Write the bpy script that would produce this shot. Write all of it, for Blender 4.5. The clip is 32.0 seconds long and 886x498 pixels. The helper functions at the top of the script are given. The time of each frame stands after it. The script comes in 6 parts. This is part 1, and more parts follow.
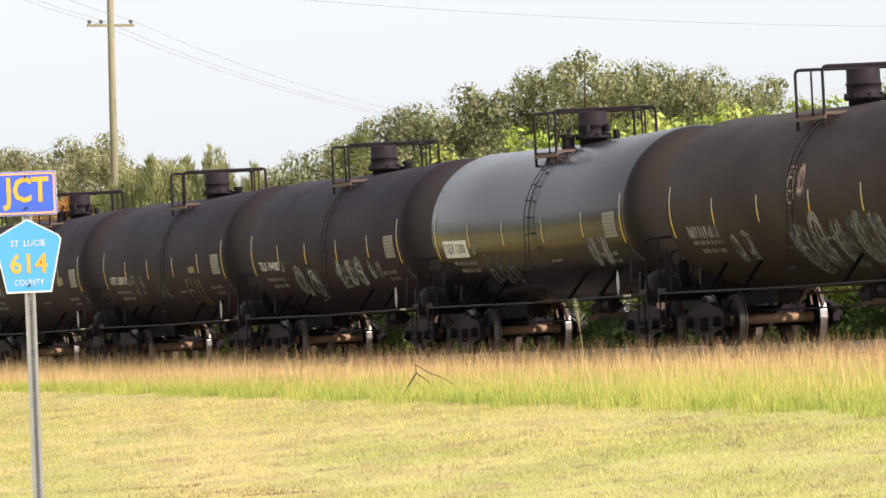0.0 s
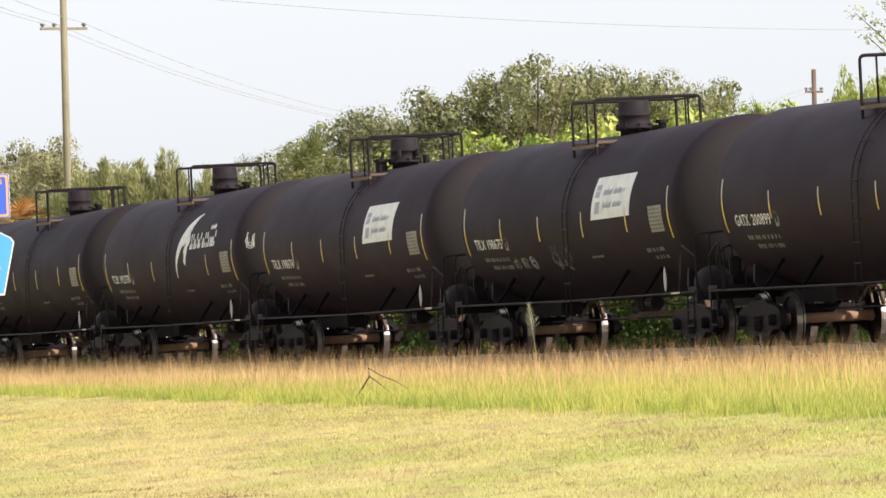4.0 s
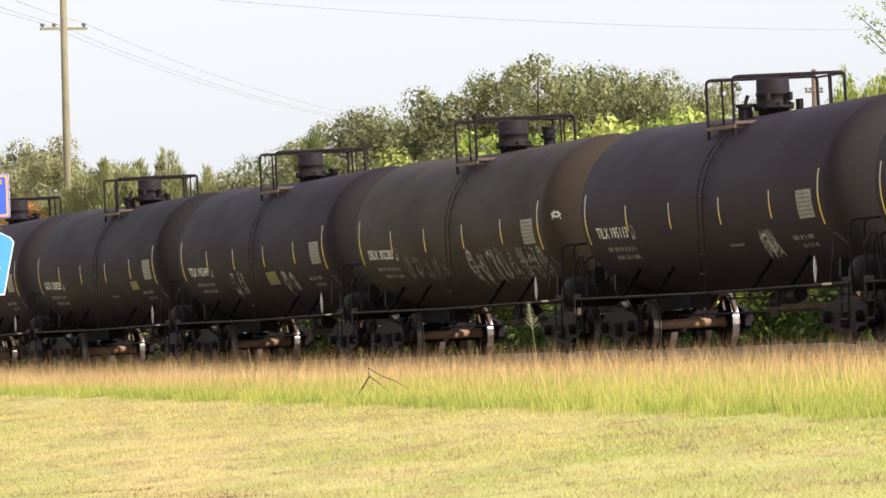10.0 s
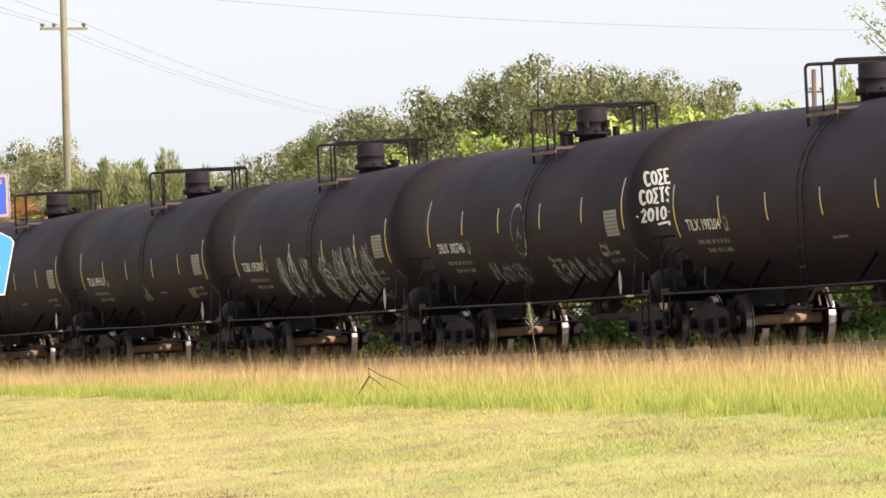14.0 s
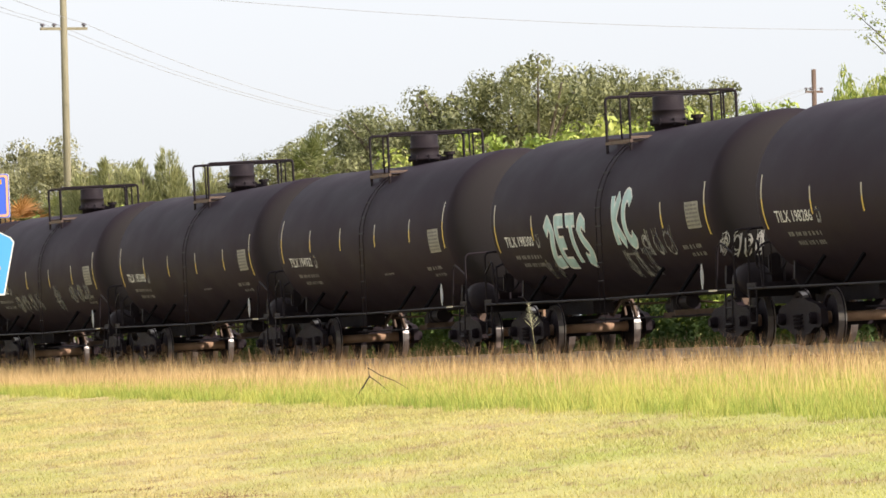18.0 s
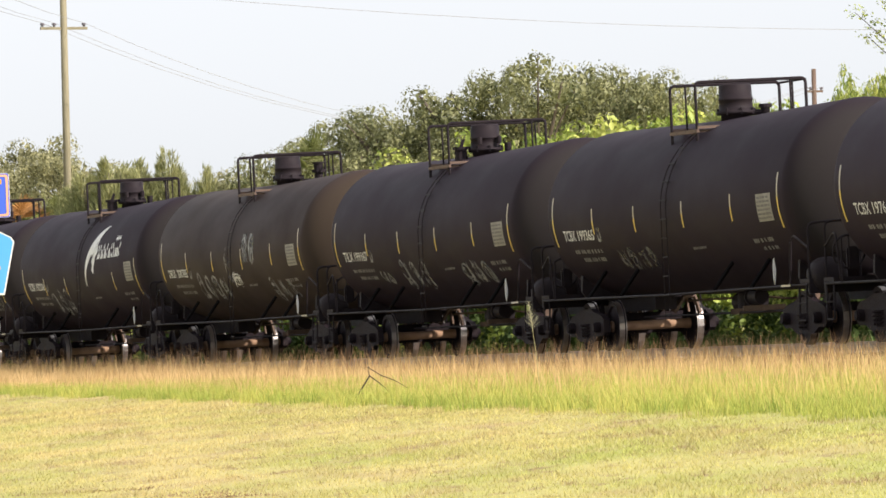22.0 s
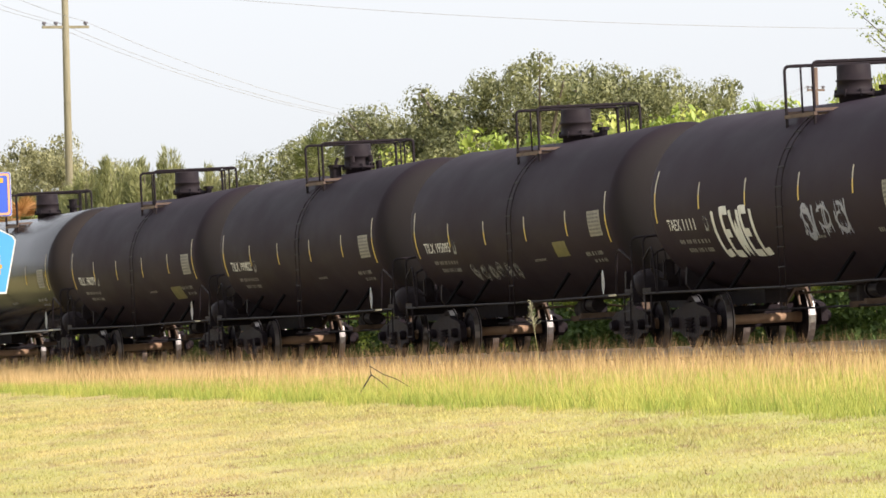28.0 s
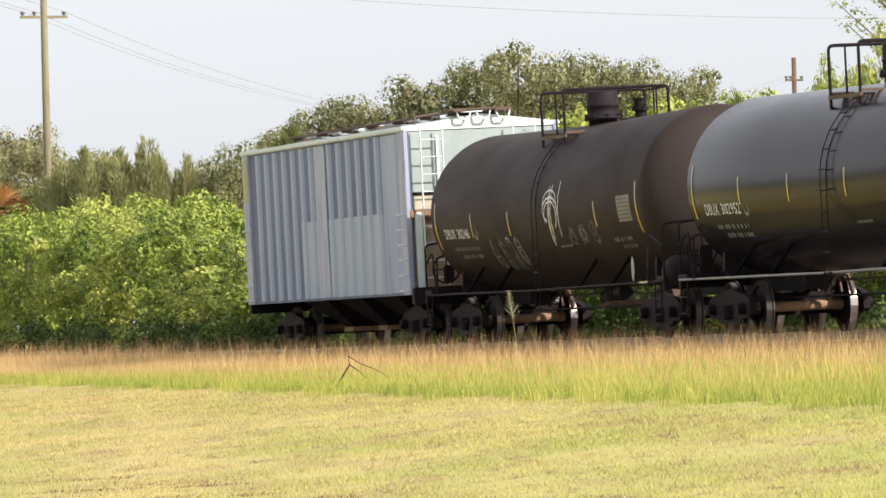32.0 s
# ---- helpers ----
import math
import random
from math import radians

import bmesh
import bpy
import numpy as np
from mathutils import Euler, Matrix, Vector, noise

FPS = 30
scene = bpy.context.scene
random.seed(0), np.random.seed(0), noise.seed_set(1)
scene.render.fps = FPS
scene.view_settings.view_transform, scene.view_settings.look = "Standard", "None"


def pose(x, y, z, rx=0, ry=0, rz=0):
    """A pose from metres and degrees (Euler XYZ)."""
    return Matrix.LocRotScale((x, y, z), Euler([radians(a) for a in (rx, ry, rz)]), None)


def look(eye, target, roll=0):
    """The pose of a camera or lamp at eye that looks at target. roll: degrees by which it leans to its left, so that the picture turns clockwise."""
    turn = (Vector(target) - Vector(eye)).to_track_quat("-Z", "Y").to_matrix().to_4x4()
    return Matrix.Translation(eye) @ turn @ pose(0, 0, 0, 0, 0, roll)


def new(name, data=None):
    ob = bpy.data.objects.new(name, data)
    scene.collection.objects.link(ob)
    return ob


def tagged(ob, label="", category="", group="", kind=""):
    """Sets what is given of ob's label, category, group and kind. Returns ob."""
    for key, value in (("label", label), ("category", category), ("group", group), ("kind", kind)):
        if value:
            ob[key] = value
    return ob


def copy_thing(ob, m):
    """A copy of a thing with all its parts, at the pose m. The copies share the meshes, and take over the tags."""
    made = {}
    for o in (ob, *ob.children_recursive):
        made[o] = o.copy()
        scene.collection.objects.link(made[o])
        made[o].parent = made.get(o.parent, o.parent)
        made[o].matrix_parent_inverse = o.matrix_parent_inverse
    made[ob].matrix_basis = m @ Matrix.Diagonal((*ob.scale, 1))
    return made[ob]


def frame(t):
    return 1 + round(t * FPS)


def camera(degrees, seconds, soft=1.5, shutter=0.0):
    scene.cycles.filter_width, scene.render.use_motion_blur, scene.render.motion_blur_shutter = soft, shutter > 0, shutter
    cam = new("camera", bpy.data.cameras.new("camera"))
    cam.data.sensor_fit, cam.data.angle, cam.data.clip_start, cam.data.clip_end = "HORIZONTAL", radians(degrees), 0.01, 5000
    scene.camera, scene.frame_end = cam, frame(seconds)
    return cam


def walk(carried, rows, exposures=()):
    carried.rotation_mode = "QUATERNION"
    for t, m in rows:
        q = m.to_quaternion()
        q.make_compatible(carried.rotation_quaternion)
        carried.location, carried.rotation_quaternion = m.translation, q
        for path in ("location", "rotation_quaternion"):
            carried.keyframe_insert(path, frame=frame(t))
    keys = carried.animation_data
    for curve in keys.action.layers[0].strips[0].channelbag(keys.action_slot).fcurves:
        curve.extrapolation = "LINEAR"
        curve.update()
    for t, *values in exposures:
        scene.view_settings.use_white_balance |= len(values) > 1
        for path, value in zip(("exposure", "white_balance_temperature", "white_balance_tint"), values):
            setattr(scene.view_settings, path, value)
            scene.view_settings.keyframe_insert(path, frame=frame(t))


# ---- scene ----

EYE = (0.0, 0.0, 1.5)
cam = camera(7.167, 32.0, soft=1.6)
AIM = [(0, -0.665, 2.54), (0.1, -0.433, 2.528), (0.2, -0.17, 2.522), (0.3, -0.042, 2.508), (0.4, 0.149, 2.498),
       (0.5, 0.209, 2.494), (0.6, 0.206, 2.511), (0.7, 0.222, 2.518), (0.8, 0.199, 2.527), (0.9, 0.121, 2.579),
       (1, 0.038, 2.599), (1.1, 0.003, 2.601), (1.2, 0.002, 2.585), (1.4, -0.008, 2.554), (1.6, -0.008, 2.554)]
AIM += [(2, 0.0, 2.553), (3, 0.0, 2.553), (13, 0.0, 2.553), (20, 0.0, 2.553), (25, -0.001, 2.537), (25.5, -0.001, 2.537),
        (27.5, -0.032, 2.547), (28, -0.025, 2.531), (28.5, -0.021, 2.51), (29, -0.025, 2.527), (29.5, -0.021, 2.526)]
AIM += [(30, -0.026, 2.515), (30.5, -0.035, 2.487), (30.8, -0.026, 2.523), (31, -0.01, 2.522), (31.2, -0.01, 2.506),
        (31.3, 0.022, 2.512), (31.4, 0.042, 2.431), (31.5, 0.087, 2.373), (31.6, 0.087, 2.389), (31.7, 0.096, 2.404),
        (31.8, 0.136, 2.402), (31.9, 0.192, 2.399), (32, 0.271, 2.374)]
walk(cam, [(t, look(EYE, (x, 100, z), -3.0)) for t, x, z in AIM], [(0, 0.6, 6350, 19), (30, 0.6, 6350, 19), (31, 0.56, 6350, 19), (32, 0.5, 6350, 19)])

# ---- light ----
SUN_AZ, SUN_EL = radians(122), radians(34)
world = bpy.data.worlds.new("world")
scene.world = world
world.use_nodes = True
wn, wl = world.node_tree.nodes, world.node_tree.links
wn.clear()
sky = wn.new("ShaderNodeTexSky")
sky.sky_type, sky.sun_disc = "NISHITA", False
sky.sun_elevation, sky.sun_rotation = SUN_EL, SUN_AZ
sky.air_density, sky.dust_density, sky.ozone_density = 1.0, 1.5, 1.0
hsv = wn.new("ShaderNodeHueSaturation")
hsv.inputs["Saturation"].default_value, hsv.inputs["Value"].default_value = 0.25, 1.03
bg = wn.new("ShaderNodeBackground")
bg.inputs["Strength"].default_value = 0.15
wout = wn.new("ShaderNodeOutputWorld")
wl.new(sky.outputs[0], hsv.inputs["Color"])
haze = wn.new("ShaderNodeMix")                            # even white summer haze over the sky's own gradient
haze.data_type = "RGBA"
haze.inputs[0].default_value, haze.inputs[7].default_value = 0.7, (3.81, 4.18, 4.07, 1)
wl.new(hsv.outputs[0], haze.inputs[6])
wl.new(haze.outputs[2], bg.inputs["Color"])
wl.new(bg.outputs[0], wout.inputs[0])
sun_data = bpy.data.lights.new("sun", "SUN")
sun_data.energy, sun_data.angle, sun_data.color = 4.7, radians(0.6), (1.0, 0.93, 0.8)
sun = new("sun", sun_data)
sun_dir = Vector((math.sin(SUN_AZ) * math.cos(SUN_EL), math.cos(SUN_AZ) * math.cos(SUN_EL), math.sin(SUN_EL)))
sun.matrix_world = look(sun_dir * 300, (0, 0, 0))

# ---- the line of the track ----
TRACK = radians(13.957)
DIR = Vector((math.sin(TRACK), -math.cos(TRACK), 0))      # the way the train goes
SIDE = Vector((-math.cos(TRACK), -math.sin(TRACK), 0))    # towards the camera
ORIGIN = Vector((0, 144.8, 0))
RAIL_Z = 0.817
TRACK_P = 34.92                                           # the track's distance from the camera's own parallel line
YAW = math.degrees(TRACK) - 90


def at(s, p, z=0.0):
    """World place: s metres along the track, p metres off the camera's parallel line."""
    v = ORIGIN + DIR * s + SIDE * (TRACK_P - p)
    return Vector((v.x, v.y, z))


def ground_z(p):
    if p < 14:
        return 0.0
    if p < 26:
        return (p - 14) / 12 * 0.5
    return 0.5


def train_s(t):
    u = t - 16
    return 19.2106 * u - 0.01108 * u * u - 0.0000461 * u ** 3


# ---- materials ----
def material(name, base, rough=0.6, metal=0.0, other=None, scale=4.0, amount=0.5, grain=None, bump=0.0, bump_scale=60.0,
             third=None, third_scale=0.6, coat=0.0, vary=0.0, dust=None, stretch=None, spec=0.5, low=0.4, high=0.65, belly_tint=None):
    """Base colour mixed with another by noise at one scale, a third at a second scale, bump, and a shift per object."""
    m = bpy.data.materials.new(name)
    m.use_nodes = True
    n, l = m.node_tree.nodes, m.node_tree.links
    b = n["Principled BSDF"]
    b.inputs["Roughness"].default_value, b.inputs["Metallic"].default_value = rough, metal
    b.inputs["Coat Weight"].default_value, b.inputs["Specular IOR Level"].default_value = coat, spec
    b.inputs["Coat Roughness"].default_value = 0.06
    co = n.new("ShaderNodeTexCoord")
    src = co.outputs["Object"]
    if stretch:
        mp = n.new("ShaderNodeMapping")
        mp.inputs["Scale"].default_value = stretch
        l.new(src, mp.inputs[0])
        src = mp.outputs[0]
    col = None

    def mix(a, bcol, fac):
        x = n.new("ShaderNodeMix")
        x.data_type = "RGBA"
        for k, v in ((6, a), (7, bcol)):
            if isinstance(v, tuple):
                x.inputs[k].default_value = (*v, 1)
            else:
                l.new(v, x.inputs[k])
        l.new(fac, x.inputs[0])
        return x.outputs[2]

    def noisy(sc, lo, hi, amt):
        t = n.new("ShaderNodeTexNoise")
        t.inputs["Scale"].default_value, t.inputs["Detail"].default_value = sc, 5.0
        l.new(src, t.inputs["Vector"])
        r = n.new("ShaderNodeMapRange")
        r.inputs["From Min"].default_value, r.inputs["From Max"].default_value, r.inputs["To Max"].default_value = lo, hi, amt
        l.new(t.outputs["Fac"], r.inputs["Value"])
        return r.outputs[0], t.outputs["Fac"]

    other = other or tuple(c * 0.75 for c in base)
    fac, raw = noisy(scale, low, high, amount)
    col = mix(base, other, fac)
    if third:
        f2, _ = noisy(third_scale, 0.42, 0.68, 0.8)
        col = mix(col, third, f2)
    if dust:
        sep = n.new("ShaderNodeSeparateXYZ")
        l.new(co.outputs["Object"], sep.inputs[0])
        ab = n.new("ShaderNodeMath")
        ab.operation = "ABSOLUTE"
        l.new(sep.outputs["X"], ab.inputs[0])
        dm = n.new("ShaderNodeMapRange")
        dm.inputs["From Min"].default_value, dm.inputs["From Max"].default_value = 7.46, 7.85
        l.new(ab.outputs[0], dm.inputs["Value"])
        col = mix(col, dust, dm.outputs[0])
    if belly_tint:
        # road dirt thrown up along the belly, ground bounce light mixed into its colour
        sep = n.new("ShaderNodeSeparateXYZ")
        l.new(co.outputs["Object"], sep.inputs[0])
        t2 = n.new("ShaderNodeTexNoise")
        t2.inputs["Scale"].default_value, t2.inputs["Detail"].default_value = 0.9, 5.0
        l.new(co.outputs["Object"], t2.inputs["Vector"])
        am = n.new("ShaderNodeMath")
        am.operation = "MULTIPLY_ADD"
        am.inputs[1].default_value = -0.9
        l.new(t2.outputs["Fac"], am.inputs[0])
        l.new(sep.outputs["Z"], am.inputs[2])
        gm = n.new("ShaderNodeMapRange")
        gm.inputs["From Min"].default_value, gm.inputs["From Max"].default_value = 1.05, 0.55
        gm.inputs["To Max"].default_value = 0.85
        l.new(am.outputs[0], gm.inputs["Value"])
        col = mix(col, belly_tint, gm.outputs[0])
    if vary:
        info = n.new("ShaderNodeObjectInfo")
        mr = n.new("ShaderNodeMapRange")
        mr.inputs["To Min"].default_value, mr.inputs["To Max"].default_value = 1 - vary, 1 + vary
        l.new(info.outputs["Random"], mr.inputs["Value"])
        hs = n.new("ShaderNodeHueSaturation")
        l.new(mr.outputs[0], hs.inputs["Value"])
        l.new(col, hs.inputs["Color"])
        col = hs.outputs[0]
    l.new(col, b.inputs["Base Color"])
    rr = n.new("ShaderNodeMapRange")
    rr.inputs["To Min"].default_value, rr.inputs["To Max"].default_value = max(0.03, rough * 0.8), min(1, rough * 1.2)
    l.new(raw, rr.inputs["Value"])
    l.new(rr.outputs[0], b.inputs["Roughness"])
    if bump:
        t = n.new("ShaderNodeTexNoise")
        t.inputs["Scale"].default_value, t.inputs["Detail"].default_value = bump_scale, 4.0
        l.new(src, t.inputs["Vector"])
        bp = n.new("ShaderNodeBump")
        bp.inputs["Strength"].default_value, bp.inputs["Distance"].default_value = bump, 0.02
        l.new(t.outputs["Fac"], bp.inputs["Height"])
        l.new(bp.outputs[0], b.inputs["Normal"])
    return m


def leafy(name, a, b2, gloss=0.5, through_light=0.35, stem=None):
    """Leaf: two greens, shifted leaf by leaf, with light shining through."""
    m = bpy.data.materials.new(name)
    m.use_nodes = True
    n, l = m.node_tree.nodes, m.node_tree.links
    b = n["Principled BSDF"]
    b.inputs["Roughness"].default_value = gloss
    b.inputs["Specular IOR Level"].default_value = 0.3
    geo = n.new("ShaderNodeNewGeometry")
    ramp = n.new("ShaderNodeMix")
    ramp.data_type = "RGBA"
    ramp.inputs[6].default_value, ramp.inputs[7].default_value = (*a, 1), (*b2, 1)
    co = n.new("ShaderNodeTexCoord")
    t = n.new("ShaderNodeTexNoise")
    t.inputs["Scale"].default_value = 0.7
    l.new(co.outputs["Object"], t.inputs["Vector"])
    half = n.new("ShaderNodeMath")
    half.operation = "MULTIPLY"
    half.inputs[1].default_value = 0.5
    l.new(geo.outputs["Random Per Island"], half.inputs[0])
    ad = n.new("ShaderNodeMath")
    ad.operation = "MULTIPLY_ADD"
    ad.inputs[1].default_value = 1.5
    l.new(t.outputs["Fac"], ad.inputs[0])
    l.new(half.outputs[0], ad.inputs[2])
    mr = n.new("ShaderNodeMapRange")
    mr.inputs["From Min"].default_value, mr.inputs["From Max"].default_value = 0.62, 1.4
    l.new(ad.outputs[0], mr.inputs["Value"])
    l.new(mr.outputs[0], ramp.inputs[0])
    colour = ramp.outputs[2]
    if stem:
        # green stems under the dry seed heads
        sep = n.new("ShaderNodeSeparateXYZ")
        l.new(co.outputs["Object"], sep.inputs[0])
        zr = n.new("ShaderNodeMapRange")
        zr.inputs["From Min"].default_value, zr.inputs["From Max"].default_value = 0.52, 0.74
        l.new(sep.outputs["Z"], zr.inputs["Value"])
        sm = n.new("ShaderNodeMix")
        sm.data_type = "RGBA"
        sm.inputs[6].default_value = (*stem, 1)
        l.new(zr.outputs[0], sm.inputs[0])
        l.new(colour, sm.inputs[7])
        colour = sm.outputs[2]
    l.new(colour, b.inputs["Base Color"])
    tr = n.new("ShaderNodeBsdfTranslucent")
    l.new(colour, tr.inputs["Color"])
    mx = n.new("ShaderNodeMixShader")
    mx.inputs[0].default_value = through_light
    l.new(b.outputs[0], mx.inputs[1])
    l.new(tr.outputs[0], mx.inputs[2])
    l.new(mx.outputs[0], n["Material Output"].inputs["Surface"])
    return m


def turf(name, straw, green, soil, ground=False):
    """Short dry grass: straw and green in broad drifts along the mowing, with bare brown scars."""
    m = bpy.data.materials.new(name)
    m.use_nodes = True
    n, l = m.node_tree.nodes, m.node_tree.links
    b = n["Principled BSDF"]
    b.inputs["Roughness"].default_value, b.inputs["Specular IOR Level"].default_value = 0.95, 0.1
    co = n.new("ShaderNodeTexCoord")
    mp = n.new("ShaderNodeMapping")
    mp.inputs["Rotation"].default_value = (0, 0, radians(-12))
    mp.inputs["Scale"].default_value = (0.42, 0.15, 1)
    l.new(co.outputs["Object"], mp.inputs[0])

    def layer(col, other, sc, lo, hi, amt, vec):
        t = n.new("ShaderNodeTexNoise")
        t.inputs["Scale"].default_value, t.inputs["Detail"].default_value = sc, 4.0
        l.new(vec, t.inputs["Vector"])
        r = n.new("ShaderNodeMapRange")
        r.inputs["From Min"].default_value, r.inputs["From Max"].default_value, r.inputs["To Max"].default_value = lo, hi, amt
        l.new(t.outputs["Fac"], r.inputs["Value"])
        x = n.new("ShaderNodeMix")
        x.data_type = "RGBA"
        if isinstance(col, tuple):
            x.inputs[6].default_value = (*col, 1)
        else:
            l.new(col, x.inputs[6])
        x.inputs[7].default_value = (*other, 1)
        l.new(r.outputs[0], x.inputs[0])
        return x.outputs[2]

    col = layer(straw, green, 1.3, 0.4, 0.66, 0.85, mp.outputs[0])
    sep = n.new("ShaderNodeSeparateXYZ")
    l.new(co.outputs["Object"], sep.inputs[0])
    east = n.new("ShaderNodeMapRange")
    east.inputs["From Min"].default_value, east.inputs["From Max"].default_value, east.inputs["To Max"].default_value = -3.5, 4.0, 0.45
    l.new(sep.outputs["X"], east.inputs["Value"])
    lush = n.new("ShaderNodeMix")
    lush.data_type = "RGBA"
    l.new(east.outputs[0], lush.inputs[0])
    l.new(col, lush.inputs[6])
    lush.inputs[7].default_value = (green[0] * 1.06, green[1] * 1.12, green[2], 1)
    col = lush.outputs[2]
    col = layer(col, soil, 2.6, 0.48, 0.68, 0.5, mp.outputs[0])
    col = layer(col, tuple(v * 0.62 for v in soil), 7.5, 0.57, 0.7, 0.75, mp.outputs[0])
    col = layer(col, tuple(v * 0.7 for v in straw), 9.0, 0.45, 0.7, 0.4, co.outputs["Object"])
    if ground:
        l.new(col, b.inputs["Base Color"])
        return m
    geo = n.new("ShaderNodeNewGeometry")
    mr = n.new("ShaderNodeMapRange")
    mr.inputs["To Min"].default_value, mr.inputs["To Max"].default_value = 0.78, 1.25
    l.new(geo.outputs["Random Per Island"], mr.inputs["Value"])
    hs = n.new("ShaderNodeHueSaturation")
    l.new(mr.outputs[0], hs.inputs["Value"])
    l.new(col, hs.inputs["Color"])
    l.new(hs.outputs[0], b.inputs["Base Color"])
    tr = n.new("ShaderNodeBsdfTranslucent")
    l.new(hs.outputs[0], tr.inputs["Color"])
    mx = n.new("ShaderNodeMixShader")
    mx.inputs[0].default_value = 0.52
    l.new(b.outputs[0], mx.inputs[1])
    l.new(tr.outputs[0], mx.inputs[2])
    l.new(mx.outputs[0], n["Material Output"].inputs["Surface"])
    return m


def worn(m, lo, hi, least, scale=3.0):
    """Lets the paint beneath show through in patches."""
    n, l = m.node_tree.nodes, m.node_tree.links
    co = n.new("ShaderNodeTexCoord")
    t = n.new("ShaderNodeTexNoise")
    t.inputs["Scale"].default_value, t.inputs["Detail"].default_value = scale, 6.0
    l.new(co.outputs["Object"], t.inputs["Vector"])
    r = n.new("ShaderNodeMapRange")
    r.inputs["From Min"].default_value, r.inputs["From Max"].default_value = lo, hi
    r.inputs["To Min"].default_value, r.inputs["To Max"].default_value = least, 1.0
    l.new(t.outputs["Fac"], r.inputs["Value"])
    l.new(r.outputs[0], n["Principled BSDF"].inputs["Alpha"])
    return m


M = {}
M["tank"] = material("black_tank_paint", (0.0222, 0.014, 0.0212), 0.6, other=(0.0274, 0.0176, 0.0268), scale=1.3, third=(0.031, 0.021, 0.0305), third_scale=0.35, bump=0.05, bump_scale=25, stretch=(0.5, 1, 1), vary=0.14, spec=0.055, dust=(0.0315, 0.0275, 0.0275), belly_tint=(0.0255, 0.0165, 0.0225))
M["gloss"] = material("glossy_black_tank_paint", (0.018, 0.0135, 0.0165), 0.18, other=(0.02, 0.0165, 0.018), scale=1.0, bump=0.012, bump_scale=3, spec=0.055, dust=(0.04, 0.033, 0.03))
M["gloss"].node_tree.nodes["Principled BSDF"].inputs["Specular Tint"].default_value = (1.0, 0.92, 0.98, 1)
M["brown"] = material("dusty_brown_tank_paint", (0.038, 0.025, 0.022), 0.55, other=(0.027, 0.018, 0.017), scale=1.2, third=(0.05, 0.034, 0.028), third_scale=0.4, bump=0.06, bump_scale=25, stretch=(0.5, 1, 1), spec=0.08, dust=(0.048, 0.038, 0.034), belly_tint=(0.036, 0.026, 0.024))
M["grey"] = material("dusty_grey_tank_paint", (0.046, 0.033, 0.031), 0.55, other=(0.032, 0.023, 0.0225), scale=1.2, third=(0.06, 0.045, 0.04), third_scale=0.4, bump=0.06, bump_scale=25, stretch=(0.5, 1, 1), spec=0.03, dust=(0.05, 0.038, 0.029), belly_tint=(0.06, 0.043, 0.034))
M["frame"] = material("black_underframe_paint", (0.0185, 0.0142, 0.0172), 0.6, other=(0.029, 0.022, 0.0235), scale=5, bump=0.2, bump_scale=40, spec=0.1)
M["pale_frame"] = material("pale_grey_painted_pipe", (0.26, 0.25, 0.25), 0.45, other=(0.16, 0.15, 0.15), scale=6)
M["truck"] = material("grimy_cast_steel", (0.018, 0.0132, 0.0162), 0.62, other=(0.034, 0.0245, 0.023), scale=6, bump=0.4, bump_scale=30, spec=0.07)
M["black"] = material("black_bracket_paint", (0.006, 0.005, 0.006), 0.7, spec=0.05)
M["rigging"] = material("rust_stained_brake_steel", (0.14, 0.095, 0.07), 0.75, other=(0.05, 0.036, 0.03), scale=7, bump=0.3, bump_scale=40, spec=0.2)
M["rust"] = material("rusty_steel", (0.36, 0.22, 0.13), 0.75, other=(0.2, 0.115, 0.07), scale=5, bump=0.3, bump_scale=40)
M["tread"] = material("polished_wheel_steel", (0.55, 0.5, 0.47), 0.32, 0.9, other=(0.3, 0.25, 0.22), scale=6)
M["rail"] = material("worn_rail_steel", (0.3, 0.26, 0.23), 0.35, 0.8, other=(0.2, 0.13, 0.09), scale=3)
M["yellow"] = material("yellow_reflector", (0.75, 0.5, 0.06), 0.4, other=(0.5, 0.36, 0.1), scale=8)
M["reflector_white"] = material("pale_worn_reflector", (0.5, 0.44, 0.32), 0.4, other=(0.36, 0.3, 0.2), scale=8)
M["white"] = material("white_paint", (0.72, 0.72, 0.7), 0.5, other=(0.5, 0.49, 0.46), scale=5)
M["dull_white"] = worn(material("weathered_white_paint", (0.36, 0.36, 0.35), 0.6, other=(0.12, 0.11, 0.11), scale=4, amount=0.8), 0.35, 0.6, 0.25)
M["faint"] = worn(material("faded_grey_paint", (0.16, 0.15, 0.145), 0.6, other=(0.06, 0.055, 0.05), scale=4, amount=0.8), 0.35, 0.6, 0.2)
M["fill"] = worn(material("faded_spray_fill", (0.14, 0.135, 0.135), 0.7, other=(0.07, 0.066, 0.066), scale=5, amount=0.8, stretch=(3, 1, 0.6)), 0.4, 0.65, 0.05, 4.0)
M["cyan"] = material("pale_blue_spray_paint", (0.42, 0.6, 0.6), 0.6, other=(0.25, 0.36, 0.37), scale=5)
M["lemon"] = material("faded_yellow_green_decal", (0.13, 0.115, 0.03), 0.5, other=(0.09, 0.08, 0.035), scale=5)
M["number_yellow"] = material("faded_yellow_number", (0.42, 0.4, 0.1), 0.5, other=(0.3, 0.29, 0.12), scale=5)
M["grey_print"] = material("grey_print", (0.11, 0.1, 0.09), 0.6)
M["small_print"] = material("small_grey_lettering", (0.2, 0.19, 0.18), 0.6, other=(0.12, 0.11, 0.1), scale=6)
